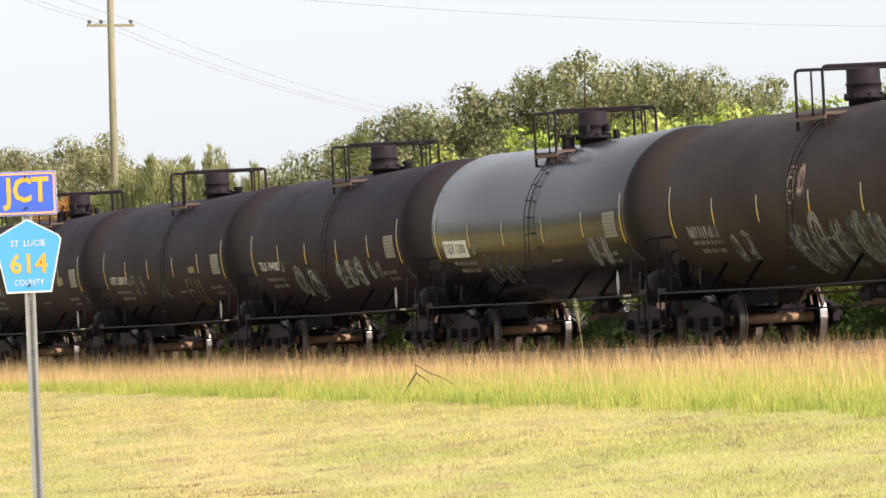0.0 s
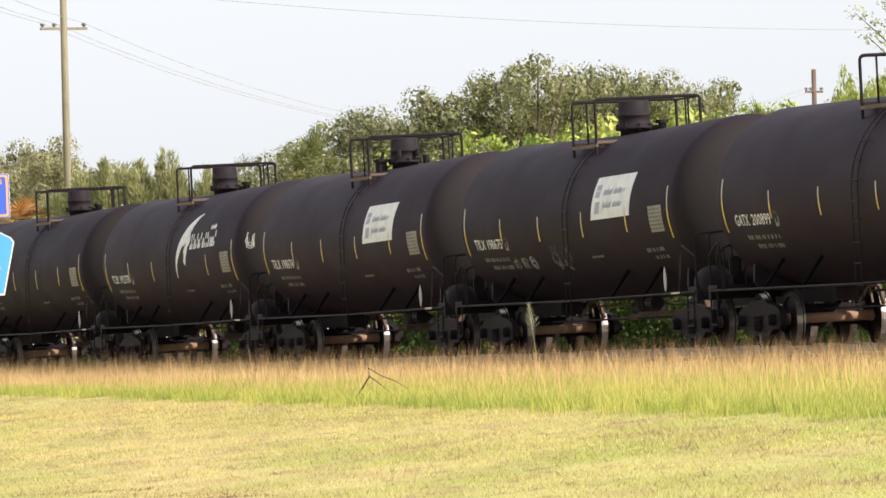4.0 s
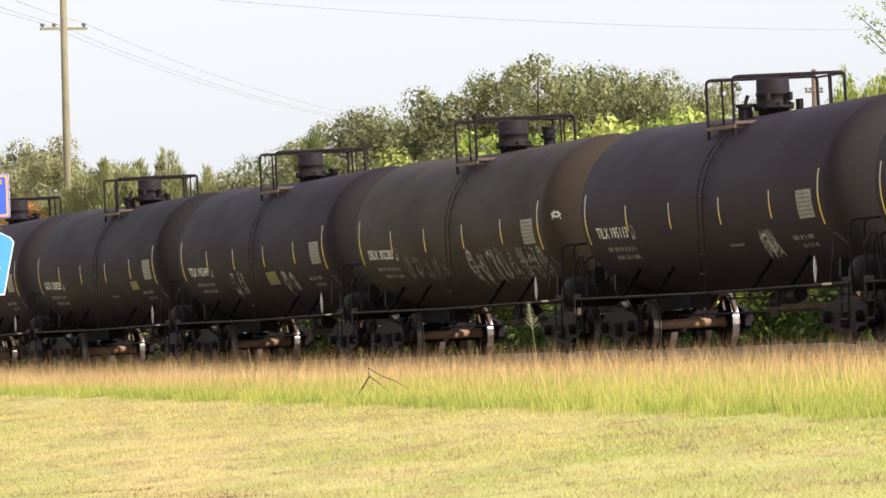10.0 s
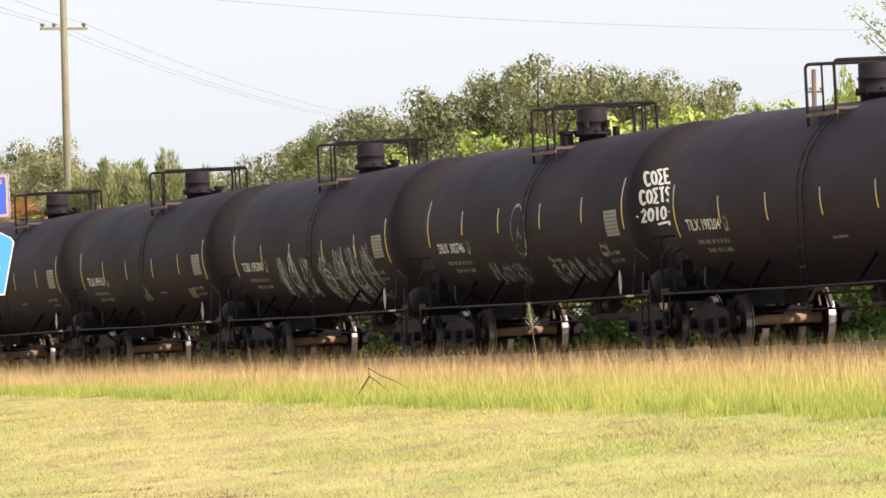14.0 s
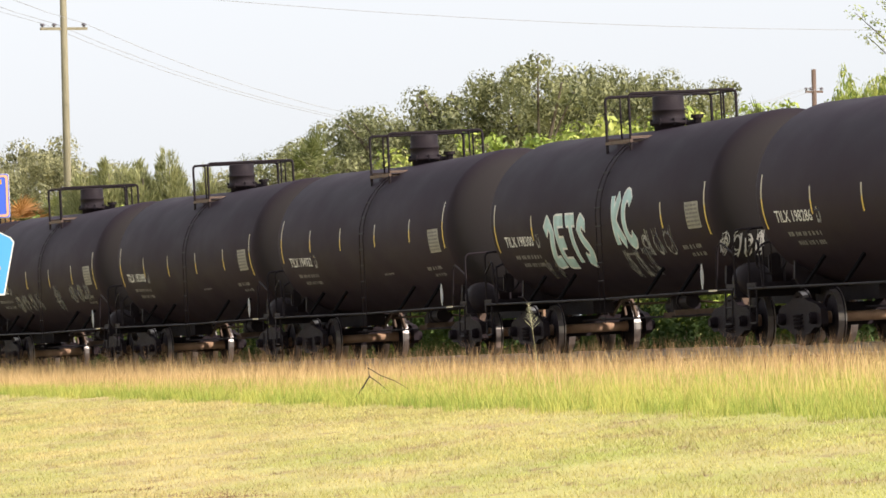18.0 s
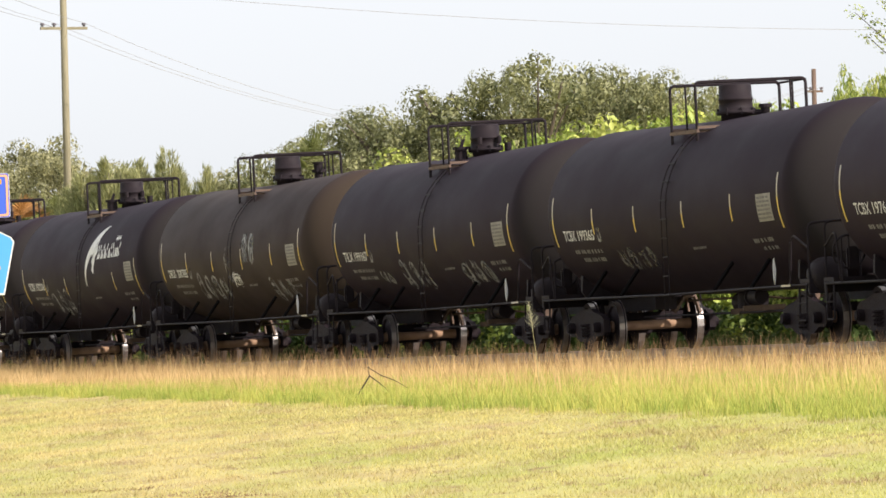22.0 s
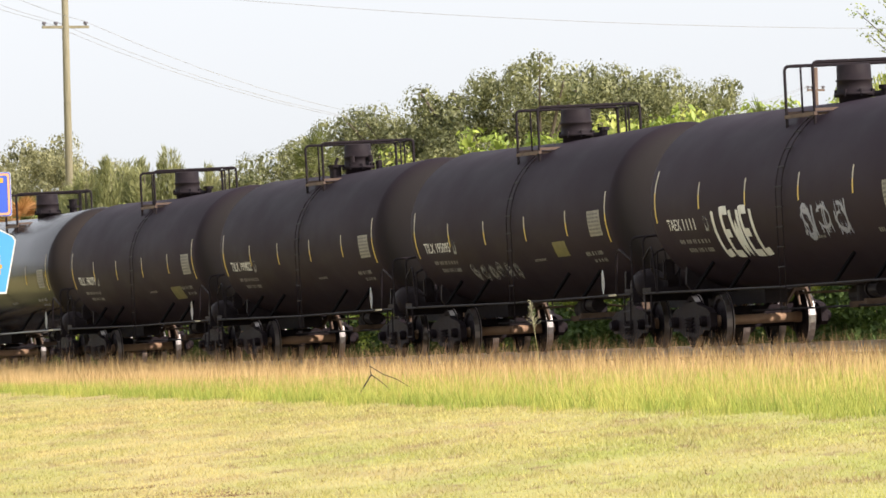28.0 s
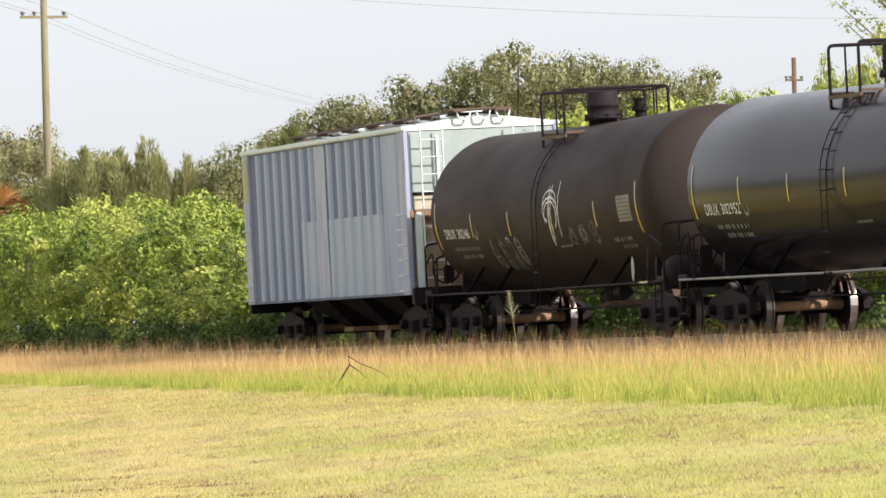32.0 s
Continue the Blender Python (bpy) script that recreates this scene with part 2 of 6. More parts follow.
M["seed"] = material("pale_seed_head", (0.42, 0.4, 0.26), 0.8)
M["ink"] = material("black_ink", (0.03, 0.03, 0.03), 0.6)
M["slate"] = material("slate_blue_print", (0.3, 0.32, 0.42), 0.5)
M["pink"] = material("pinkish_spray_paint", (0.5, 0.33, 0.28), 0.6, other=(0.2, 0.14, 0.12), scale=5)
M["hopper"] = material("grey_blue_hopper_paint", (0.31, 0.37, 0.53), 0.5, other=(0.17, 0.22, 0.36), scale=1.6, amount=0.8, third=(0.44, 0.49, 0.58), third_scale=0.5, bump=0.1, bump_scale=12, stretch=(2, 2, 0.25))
# blue of the wall between the ribs, darkened to paint in their shade
M["hopper_recess"] = material("grimy_dark_blue_hopper_paint", (0.125, 0.165, 0.265), 0.6, other=(0.075, 0.1, 0.17), scale=1.6, third=(0.12, 0.135, 0.2), third_scale=0.9, stretch=(1.5, 1.5, 0.3))
M["patch"] = material("repainted_pale_patch", (0.37, 0.43, 0.53), 0.5, other=(0.28, 0.34, 0.45), scale=2, stretch=(1, 1, 0.3))
M["hopper_post"] = material("pale_grey_blue_post_paint", (0.4, 0.42, 0.54), 0.5, other=(0.26, 0.28, 0.38), scale=2.2, amount=0.7, stretch=(2, 2, 0.4))
M["hopper_white"] = material("white_hopper_end_paint", (0.68, 0.75, 0.74), 0.5, other=(0.54, 0.6, 0.6), scale=2.5)
M["hopper_end"] = material("pale_mint_end_paint", (0.37, 0.44, 0.42), 0.5, other=(0.29, 0.34, 0.335), scale=2.5)
M["cream"] = material("faded_cream_paint", (0.58, 0.52, 0.41), 0.6, other=(0.36, 0.31, 0.25), scale=2.5)
M["tan_rust"] = material("sunned_tan_rusty_paint", (0.42, 0.29, 0.2), 0.7, other=(0.3, 0.19, 0.13), scale=2.5, third=(0.4, 0.4, 0.38), third_scale=0.8)
M["rust_patch"] = material("rusted_brown_paint", (0.3, 0.17, 0.1), 0.7, other=(0.18, 0.1, 0.06), scale=4)
M["walkway"] = material("rusty_walkway_grating", (0.13, 0.085, 0.06), 0.8, other=(0.08, 0.055, 0.045), scale=6)
M["head_spray"] = material("chalky_white_spray_paint", (0.62, 0.6, 0.55), 0.6, other=(0.42, 0.4, 0.36), scale=6)
M["field"] = turf("mown_dry_grass", (0.49, 0.415, 0.18), (0.32, 0.345, 0.095), (0.4, 0.265, 0.165), ground=True)
# ballast albedo lowered: shade beneath the passing train is part of this colour
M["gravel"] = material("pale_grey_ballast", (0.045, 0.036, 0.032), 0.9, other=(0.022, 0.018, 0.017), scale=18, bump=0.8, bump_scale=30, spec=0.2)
M["stone"] = material("ballast_stone", (0.42, 0.37, 0.33), 0.9, other=(0.12, 0.1, 0.09), scale=6, spec=0.2)
M["tie"] = material("weathered_timber_tie", (0.1, 0.075, 0.055), 0.85, other=(0.05, 0.04, 0.033), scale=8, bump=0.4)
M["dark_pole"] = material("dark_brown_pole", (0.13, 0.085, 0.06), 0.85, other=(0.08, 0.055, 0.04), scale=3, stretch=(4, 4, 0.4))
M["pole"] = material("weathered_pine_pole", (0.24, 0.215, 0.135), 0.85, other=(0.16, 0.14, 0.085), scale=3, stretch=(4, 4, 0.4), bump=0.3)
M["ceramic"] = material("grey_insulator_glaze", (0.12, 0.11, 0.12), 0.3)
M["wire"] = material("grey_wire", (0.26, 0.26, 0.26), 0.6)
M["bark"] = material("grey_brown_bark", (0.14, 0.11, 0.085), 0.9, other=(0.07, 0.055, 0.045), scale=6, bump=0.6)
M["galv"] = material("galvanised_steel", (0.42, 0.42, 0.42), 0.45, 0.6, other=(0.3, 0.3, 0.31), scale=6)
M["sign_blue"] = material("pale_blue_sign_sheeting", (0.08, 0.36, 0.75), 0.4, other=(0.09, 0.39, 0.78), scale=3)
M["jct_blue"] = material("deep_blue_sign_sheeting", (0.05, 0.12, 0.62), 0.4, other=(0.06, 0.135, 0.68), scale=3)
M["sign_border"] = material("orange_pink_sign_border", (0.85, 0.42, 0.22), 0.45)
M["sign_yellow"] = material("orange_yellow_sign_letter", (0.9, 0.42, 0.05), 0.45)
M["twig"] = material("dead_twig", (0.05, 0.036, 0.027), 0.9)
M["leaf_oak"] = leafy("oak_leaf", (0.085, 0.098, 0.042), (0.34, 0.34, 0.155), through_light=0.26)
M["leaf_olive"] = leafy("pale_olive_leaf", (0.105, 0.112, 0.055), (0.43, 0.41, 0.205), through_light=0.32)
M["leaf_bush"] = leafy("shrub_leaf", (0.062, 0.125, 0.024), (0.4, 0.47, 0.085), through_light=0.2)
M["leaf_bright"] = leafy("bright_shrub_leaf", (0.135, 0.215, 0.038), (0.57, 0.58, 0.14), through_light=0.24)
M["leaf_feather"] = leafy("feathery_needle", (0.175, 0.195, 0.085), (0.5, 0.49, 0.23), through_light=0.42)
M["leaf_palm"] = leafy("palm_leaf", (0.09, 0.11, 0.03), (0.26, 0.28, 0.1), through_light=0.45)
M["leaf_dry"] = leafy("dry_palm_leaf", (0.4, 0.2, 0.07), (0.55, 0.3, 0.1))
M["blade_tan"] = leafy("tan_seed_stalk", (0.5, 0.32, 0.15), (0.78, 0.57, 0.29), 0.8, 0.45, stem=(0.6, 0.5, 0.17))
M["blade_brown"] = leafy("dark_seed_stalk", (0.24, 0.13, 0.07), (0.5, 0.32, 0.17), 0.8, 0.35, stem=(0.5, 0.36, 0.13))
M["straw"] = leafy("pale_straw", (0.5, 0.45, 0.22), (0.74, 0.68, 0.42), 0.8, 0.5)
M["blade_low"] = leafy("low_green_blade", (0.165, 0.24, 0.042), (0.44, 0.455, 0.115), 0.7, 0.35)
M["thatch"] = leafy("dead_brown_thatch", (0.16, 0.1, 0.06), (0.38, 0.25, 0.15), 0.9, 0.2)
M["blade_green"] = leafy("tall_green_blade", (0.25, 0.345, 0.056), (0.61, 0.565, 0.145), 0.7, 0.42)
M["blade_mown"] = turf("mown_blade", (0.65, 0.545, 0.235), (0.43, 0.455, 0.13), (0.5, 0.33, 0.21))
M["placard"] = material("weathered_grey_placard", (0.27, 0.25, 0.21), 0.6, other=(0.16, 0.15, 0.13), scale=3)
# leaf green lowered so plants under the shrubs read as shaded
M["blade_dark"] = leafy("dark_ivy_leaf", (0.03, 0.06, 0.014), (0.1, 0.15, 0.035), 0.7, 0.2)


# ---- mesh helpers ----
def part(name, bm, mat, parent=None, label="", smooth=False):
    """Links a bmesh as one mesh object under its thing."""
    me = bpy.data.meshes.new(name)
    bm.to_mesh(me)
    bm.free()
    return part_of(name, me, mat, parent, label, smooth)


def part_of(name, me, mat, parent=None, label="", smooth=False):
    if not me.materials:
        me.materials.append(M[mat])
    if smooth:
        me.shade_smooth()
    ob = new(name, me)
    ob.parent = parent
    if label:
        tagged(ob, label)
    return ob


def box(bm, c, size, rz=0.0, ry=0.0, rx=0.0):
    m = pose(*c, rx, ry, rz) @ Matrix.Diagonal((*size, 1))
    return bmesh.ops.create_cube(bm, size=1, matrix=m)["verts"]


def block(c, size, bevel=0.0, **turn):
    bm = bmesh.new()
    box(bm, c, size, **turn)
    if bevel:
        bmesh.ops.bevel(bm, geom=bm.edges[:], offset=bevel, segments=2, affect="EDGES")
    return bm


def cyl(bm, a, b, r, seg=12, r2=None):
    a, b = Vector(a), Vector(b)
    d = b - a
    m = Matrix.Translation((a + b) / 2) @ d.to_track_quat("Z", "Y").to_matrix().to_4x4()
    bmesh.ops.create_cone(bm, cap_ends=True, segments=seg, radius1=r, radius2=r if r2 is None else r2, depth=d.length, matrix=m)


def tube(bm, pts, r, seg=6, taper=1.0):
    """A pipe through points."""
    pts = [Vector(p) for p in pts]
    rings = []
    for i, p in enumerate(pts):
        d = (pts[min(i + 1, len(pts) - 1)] - pts[max(i - 1, 0)]).normalized()
        u = d.orthogonal().normalized() if i == 0 else (u - d * u.dot(d)).normalized()
        w = d.cross(u)
        rad = r * (1 + (taper - 1) * i / (len(pts) - 1))
        rings.append([bm.verts.new(p + (u * math.cos(k * math.tau / seg) + w * math.sin(k * math.tau / seg)) * rad) for k in range(seg)])
    for a, b in zip(rings, rings[1:]):
        for k in range(seg):
            bm.faces.new((a[k], a[(k + 1) % seg], b[(k + 1) % seg], b[k]))
    bm.faces.new(rings[0][::-1])
    bm.faces.new(rings[-1])


def bent(pts, radius, steps=4):
    """Rounds the corners of a polyline."""
    pts = [Vector(p) for p in pts]
    out = [pts[0]]
    for a, b, c in zip(pts, pts[1:], pts[2:]):
        p, q = b + (a - b).normalized() * radius, b + (c - b).normalized() * radius
        for i in range(steps + 1):
            k = i / steps
            out.append(p * (1 - k) ** 2 + b * 2 * k * (1 - k) + q * k * k)
    return out + [pts[-1]]


def pipe(pts, r, seg=6):
    bm = bmesh.new()
    tube(bm, pts, r, seg)
    return bm


def lathe(profile, seg=48, axis="x", centre=(0, 0, 0)):
    """Turns (along, radius) pairs about an axis."""
    bm = bmesh.new()
    rings = []
    c = Vector(centre)
    for a, r in profile:
        ring = []
        for k in range(seg if r > 1e-6 else 1):
            h = k * math.tau / seg
            u, w = r * math.cos(h), r * math.sin(h)
            ring.append(bm.verts.new(c + Vector({"x": (a, u, w), "y": (w, a, u), "z": (u, w, a)}[axis])))
        rings.append(ring)
    for a, b in zip(rings, rings[1:]):
        for k in range(seg):
            f = [a[k % len(a)], a[(k + 1) % len(a)], b[(k + 1) % len(b)], b[k % len(b)]]
            f = list(dict.fromkeys(f))
            if len(f) > 2:
                bm.faces.new(f)
    bmesh.ops.recalc_face_normals(bm, faces=bm.faces[:])
    return bm


def prism(poly, a, b, plane="xz"):
    """A flat outline drawn out from a to b across its plane."""
    bm = bmesh.new()

    def put(u, v, w):
        return bm.verts.new((u, w, v) if plane == "xz" else (w, u, v) if plane == "yz" else (u, v, w))

    lo, hi = [put(u, v, a) for u, v in poly], [put(u, v, b) for u, v in poly]
    bm.faces.new(lo)
    bm.faces.new(hi[::-1])
    for i in range(len(poly)):
        j = (i + 1) % len(poly)
        bm.faces.new((lo[i], hi[i], hi[j], lo[j]))
    bmesh.ops.recalc_face_normals(bm, faces=bm.faces[:])
    return bm


def thing(name, label, category, group="", where=None, kind=""):
    e = new(name)
    e.empty_display_size = 0.3
    if where is not None:
        e.matrix_basis = where
    return tagged(e, label, category, group, kind)


def raw_mesh(name, verts, faces):
    me = bpy.data.meshes.new(name)
    me.from_pydata(verts, [], faces)
    me.update()
    return me


def fast_mesh(name, verts, corners):
    """A mesh of equal polygons from arrays: verts (n, 3) and corners (m, k)."""
    me = bpy.data.meshes.new(name)
    m, k = corners.shape
    me.vertices.add(len(verts))
    me.vertices.foreach_set("co", np.ascontiguousarray(verts, np.float32).ravel())
    me.loops.add(m * k)
    me.loops.foreach_set("vertex_index", np.ascontiguousarray(corners, np.int32).ravel())
    me.polygons.add(m)
    me.polygons.foreach_set("loop_start", np.arange(0, m * k, k, dtype=np.int32))
    me.update(calc_edges=True)
    me.validate()
    return me


def words(body, width, height, bold=0.0):
    """Flat letters of the built-in font as (verts, faces), scaled to a width and height about their centre."""
    cu = bpy.data.curves.new("letters", "FONT")
    cu.body, cu.resolution_u, cu.offset = body, 2, bold
    ob = new("letters", cu)
    me = bpy.data.meshes.new_from_object(ob.evaluated_get(bpy.context.evaluated_depsgraph_get()))
    co = np.array([v.co[:2] for v in me.vertices])
    faces = [tuple(p.vertices) for p in me.polygons]
    bpy.data.objects.remove(ob)
    bpy.data.curves.remove(cu)
    bpy.data.meshes.remove(me)
    lo, hi = co.min(0), co.max(0)
    co = (co - (lo + hi) / 2) / np.maximum(hi - lo, 1e-6) * (width, height)
    return co, faces


# ---- letters, made first ----
CARS = [
    # number, paint, place along the train
    ("", "grey", 336.68), ("TAEX 1200", "gloss", 318.8), ("TILX 194983", "tank", 300.95), ("GATX 200913", "tank", 283.08),
    ("GATX 200899", "tank", 265.04), ("TILX 198675", "tank", 247.18), ("TILX 198674", "tank", 229.21), ("TCBX 192278", "tank", 211.4),
    ("TILX 199136", "tank", 193.57), ("UTLX 20067", "gloss", 175.51), ("TILX 199829", "tank", 157.55), ("TILX 195113", "tank", 139.76),
    ("DBUX 302283", "grey", 121.9), ("TILX 195349", "tank", 104.03), ("GATX 200828", "tank", 86.24), ("TILX 198204", "tank", 68.46),
    ("DBUX 302746", "tank", 50.65), ("TCBX 195300", "tank", 32.57), ("TILX 199151", "tank", 14.72), ("TILX 198286", "tank", -3.04),
    ("TILX 198300", "tank", -20.9), ("TILX 194932", "tank", -39.45), ("TILX 195098", "tank", -57.16), ("TCBX 197662", "tank", -75.11),
    ("TCBX 199365", "tank", -93.05), ("TILX 199167", "tank", -110.84), ("DBUX 200785", "grey", -128.78), ("TCBX 192206", "tank", -146.47),
    ("TCBX 192264", "tank", -164.38), ("TCBX 195341", "tank", -182.21), ("TAEX 1111", "tank", -200.15), ("TILX 195095", "tank", -217.95),
    ("TILX 199822", "tank", -236.09), ("TILX 198279", "tank", -253.97), ("DBUX 302952", "gloss", -271.97), ("DBUX 30246", "brown", -290.01),
]
LETTERS = {}
for n, _, _ in CARS:
    if n:
        mark, digits = n.split()
        wide = 0.182 * len(digits)
        LETTERS[n] = [(-6.18, words(mark, 0.8, 0.2, 0.012)), (-5.62 + wide / 2, words(digits, wide, 0.2, 0.012))]
SIGN_WORDS = {"JCT": words("JCT", 0.42, 0.30, 0.025), "ST": words("ST", 0.07, 0.055), "LUCIE": words("LUCIE", 0.19, 0.055), "614": words("614", 0.34, 0.18, 0.02), "COUNTY": words("COUNTY", 0.27, 0.055)}

# ---- ground, ballast, track ----
P_LINES = [-2200, -800, -300, -120, -60, -30, -15, -5, 0, 4, 8, 12, 14, 16, 18, 20, 22, 24, 26, 28, 30, 32, 34.9, 38, 42, 46, 52, 60, 75, 100, 150, 250, 450, 900, 2200]
S_LINES = [-2400, -1200, -700, -400, -250] + list(range(-180, 121, 12)) + [180, 260, 400, 700, 1200, 2400]
gv = []
for p in P_LINES:
    for s in S_LINES:
        v = at(s, p, ground_z(p) + (0.03 * noise.noise((s * 0.06, p * 0.2, 0)) if 0 < p < 33 else 0))
        gv.append(v[:])
NS = len(S_LINES)
gf = [(i * NS + j, i * NS + j + 1, (i + 1) * NS + j + 1, (i + 1) * NS + j) for i in range(len(P_LINES) - 1) for j in range(NS - 1)]
ground = part_of("ground", raw_mesh("ground", gv, gf), "field", smooth=True)
tagged(ground, "mown dry yellow-green grass field rising gently to the track", "ground", kind="structure")

HALF = 700
BED = RAIL_Z - 0.17
bed = [(-3.1, 0.42), (-1.75, BED), (1.75, BED), (3.1, 0.42)]
railway = thing("railway_track", "single railway track of worn steel rails on dark-coloured ballast", "railway track", where=Matrix.Translation(ORIGIN) @ pose(0, 0, 0, 0, 0, YAW), kind="structure")
part("ballast_bed", prism(bed, -HALF, HALF, "yz"), "gravel", railway, "crushed stone ballast with the train's shade in its dark colour")
RAIL_SHAPE = [(-0.07, 0), (0.07, 0), (0.07, 0.02), (0.012, 0.045), (0.012, 0.12), (0.036, 0.13), (0.036, 0.165), (0.025, 0.17), (-0.025, 0.17), (-0.036, 0.165), (-0.036, 0.13), (-0.012, 0.12), (-0.012, 0.045), (-0.07, 0.02)]
for y in (-0.755, 0.755):
    part("rail", prism([(y + u, BED + 0.004 + w) for u, w in RAIL_SHAPE], -HALF, HALF, "yz"), "rail", railway, "worn steel rail")
tie_bm = block((0, 0, 0), (0.23, 2.6, 0.16), 0.015)
tie_me = bpy.data.meshes.new("tie")
tie_bm.to_mesh(tie_me)
tie_bm.free()


def scatter(n, seed, keep, s_range, p_range):
    rng = np.random.default_rng(seed)
    s, p = rng.uniform(*s_range, n), rng.uniform(*p_range, n)
    x = ORIGIN.x + DIR.x * s + SIDE.x * (TRACK_P - p)
    y = ORIGIN.y + DIR.y * s + SIDE.y * (TRACK_P - p)
    k = keep(x, y, s, p)
    return x[k], y[k], s[k], p[k], rng


GZ = np.vectorize(ground_z)


def edge_p(y):
    """Where the mown field ends and the tall grass begins."""
    return 21.5 + (y - 71) * 0.064


def blades(name, x, y, z, h, w, lean, rng, mat, label, category, seg=2, curl=1.0):
    """Upright tapering grass blades, one object."""
    n = len(x)
    a, ld = rng.uniform(0, math.tau, n), rng.uniform(0, math.tau, n)
    lx, ly = np.cos(ld) * lean * h, np.sin(ld) * lean * h
    dx, dy = np.cos(a) * w, np.sin(a) * w
    rows = []
    for k in range(seg):
        f = k / seg
        ww = 1 - 0.45 * f
        cx, cy, cz = x + lx * f ** 2 * curl, y + ly * f ** 2 * curl, z + h * f
        rows += [np.stack([cx - dx * ww, cy - dy * ww, cz], 1), np.stack([cx + dx * ww, cy + dy * ww, cz], 1)]
    rows.append(np.stack([x + lx * curl, y + ly * curl, z + h], 1))
    verts = np.stack(rows, 1).reshape(-1, 3)
    base = np.arange(n)[:, None] * (2 * seg + 1)
    tri = []
    for k in range(seg - 1):
        tri += [[2 * k, 2 * k + 1, 2 * k + 3], [2 * k, 2 * k + 3, 2 * k + 2]]
    tri.append([2 * seg - 2, 2 * seg - 1, 2 * seg])
    faces = np.concatenate([base + np.array([t]) for t in tri])
    ob = part_of(name, fast_mesh(name, verts, faces), mat)
    return tagged(ob, label, category, kind="stuff")


def in_view(x, y, s, p):
    return np.abs(x) < 0.0645 * y + 1.6


# mown field
x, y, s, p, rng = scatter(900000, 3, lambda x, y, s, p: in_view(x, y, s, p) & (y > 46) & (p < edge_p(y) + 0.3 + 0.6 * np.sin(s * 0.9) * np.sin(s * 0.23 + 1)), (-60, 105), (9, 27))
k = rng.uniform(0, 1, len(x)) < np.clip(90 / y, 0.4, 1)
x, y, s, p = x[k], y[k], s[k], p[k]
patch = np.array([noise.noise((a * 1.3, b * 0.5, 0.0)) for a, b in zip(x, y)])
blades("mown_grass", x, y, GZ(p) - 0.01, rng.uniform(0.016, 0.056, len(x)) * np.clip(1.1 + 0.5 * patch, 0.5, 2), rng.uniform(0.004, 0.009, len(x)), rng.uniform(0.3, 1.1, len(x)), rng, "blade_mown", "short mown dry yellow-green grass blades", "grass", seg=1)
# longer pale straws left by the mower
x, y, s, p, rng = scatter(52000, 33, lambda x, y, s, p: in_view(x, y, s, p) & (y > 46) & (p < edge_p(y) + 0.3), (-60, 105), (9, 27))
k = np.array([noise.noise((a * 0.9, b * 0.35, 7.0)) for a, b in zip(x, y)]) + rng.uniform(-0.35, 0.35, len(x)) > 0.05
x, y, p = x[k], y[k], p[k]
blades("mower_straw", x, y, GZ(p) - 0.005, rng.uniform(0.03, 0.075, len(x)), rng.uniform(0.003, 0.006, len(x)), rng.uniform(0.2, 1.2, len(x)), rng, "straw", "pale loose straws standing in the mown grass", "grass", seg=1)
# tall grass before the track
x, y, s, p, rng = scatter(700000, 4, lambda x, y, s, p: in_view(x, y, s, p) & (p > edge_p(y) - 0.25 + 0.5 * np.sin(s * 1.7) * np.sin(s * 0.41)) & (p < np.interp(s, (-12, 12), (33.4, 32.9))), (-80, 85), (20, 33.5))
tone = np.clip((p - edge_p(y)) / 4, 0, 1)
green = rng.uniform(0, 1, len(x)) < 0.8 - 0.6 * tone
keep = (p < 30.2) | (s < -8) | (rng.uniform(0, 1, len(x)) < 0.3)
x, y, s, p, green = x[keep], y[keep], s[keep], p[keep], green[keep]
g = green
blades("tall_green_grass", x[g], y[g], GZ(p[g]) - 0.02, rng.uniform(0.1, 0.28, g.sum()), rng.uniform(0.0025, 0.006, g.sum()), rng.uniform(0.1, 0.6, g.sum()), rng, "blade_green", "tall uncut green and yellow grass beside the field", "grass")
g = ~green & (p > edge_p(y) + 0.1)
clump = np.array([noise.noise((a * 0.5, b * 0.8, 3.0)) for a, b in zip(s[g], p[g])])
blades("tall_dry_grass", x[g], y[g], GZ(p[g]) - 0.02, rng.uniform(0.18, 0.35, g.sum()) * (0.95 + 0.45 * clump) * np.interp(y[g], (95, 132, 175), (0.7, 0.95, 1.55)) + (rng.uniform(0, 1, g.sum()) < 0.13) * rng.uniform(0.05, 0.34, g.sum()), rng.uniform(0.003, 0.0065, g.sum()), rng.uniform(0.05, 0.4, g.sum()), rng, "blade_tan", "tall dry tan grass gone to seed before the track", "grass")
# dense low green growth along the mown edge
x, y, s, p, rng = scatter(300000, 44, lambda x, y, s, p: in_view(x, y, s, p) & (p > edge_p(y) - 0.1 + 0.4 * np.sin(s * 1.7) * np.sin(s * 0.41)) & (p < edge_p(y) + 1.0), (-80, 85), (20, 29))
blades("low_green_grass", x, y, GZ(p) - 0.02, rng.uniform(0.06, 0.17, len(x)), rng.uniform(0.003, 0.007, len(x)), rng.uniform(0.2, 0.9, len(x)), rng, "blade_low", "dense low green grass along the mown edge", "grass")
# dark seed stalks standing above the dry grass
x, y, s, p, rng = scatter(15000, 14, lambda x, y, s, p: in_view(x, y, s, p) & (p > edge_p(y) + 3.2), (-80, 85), (24, 33.6))
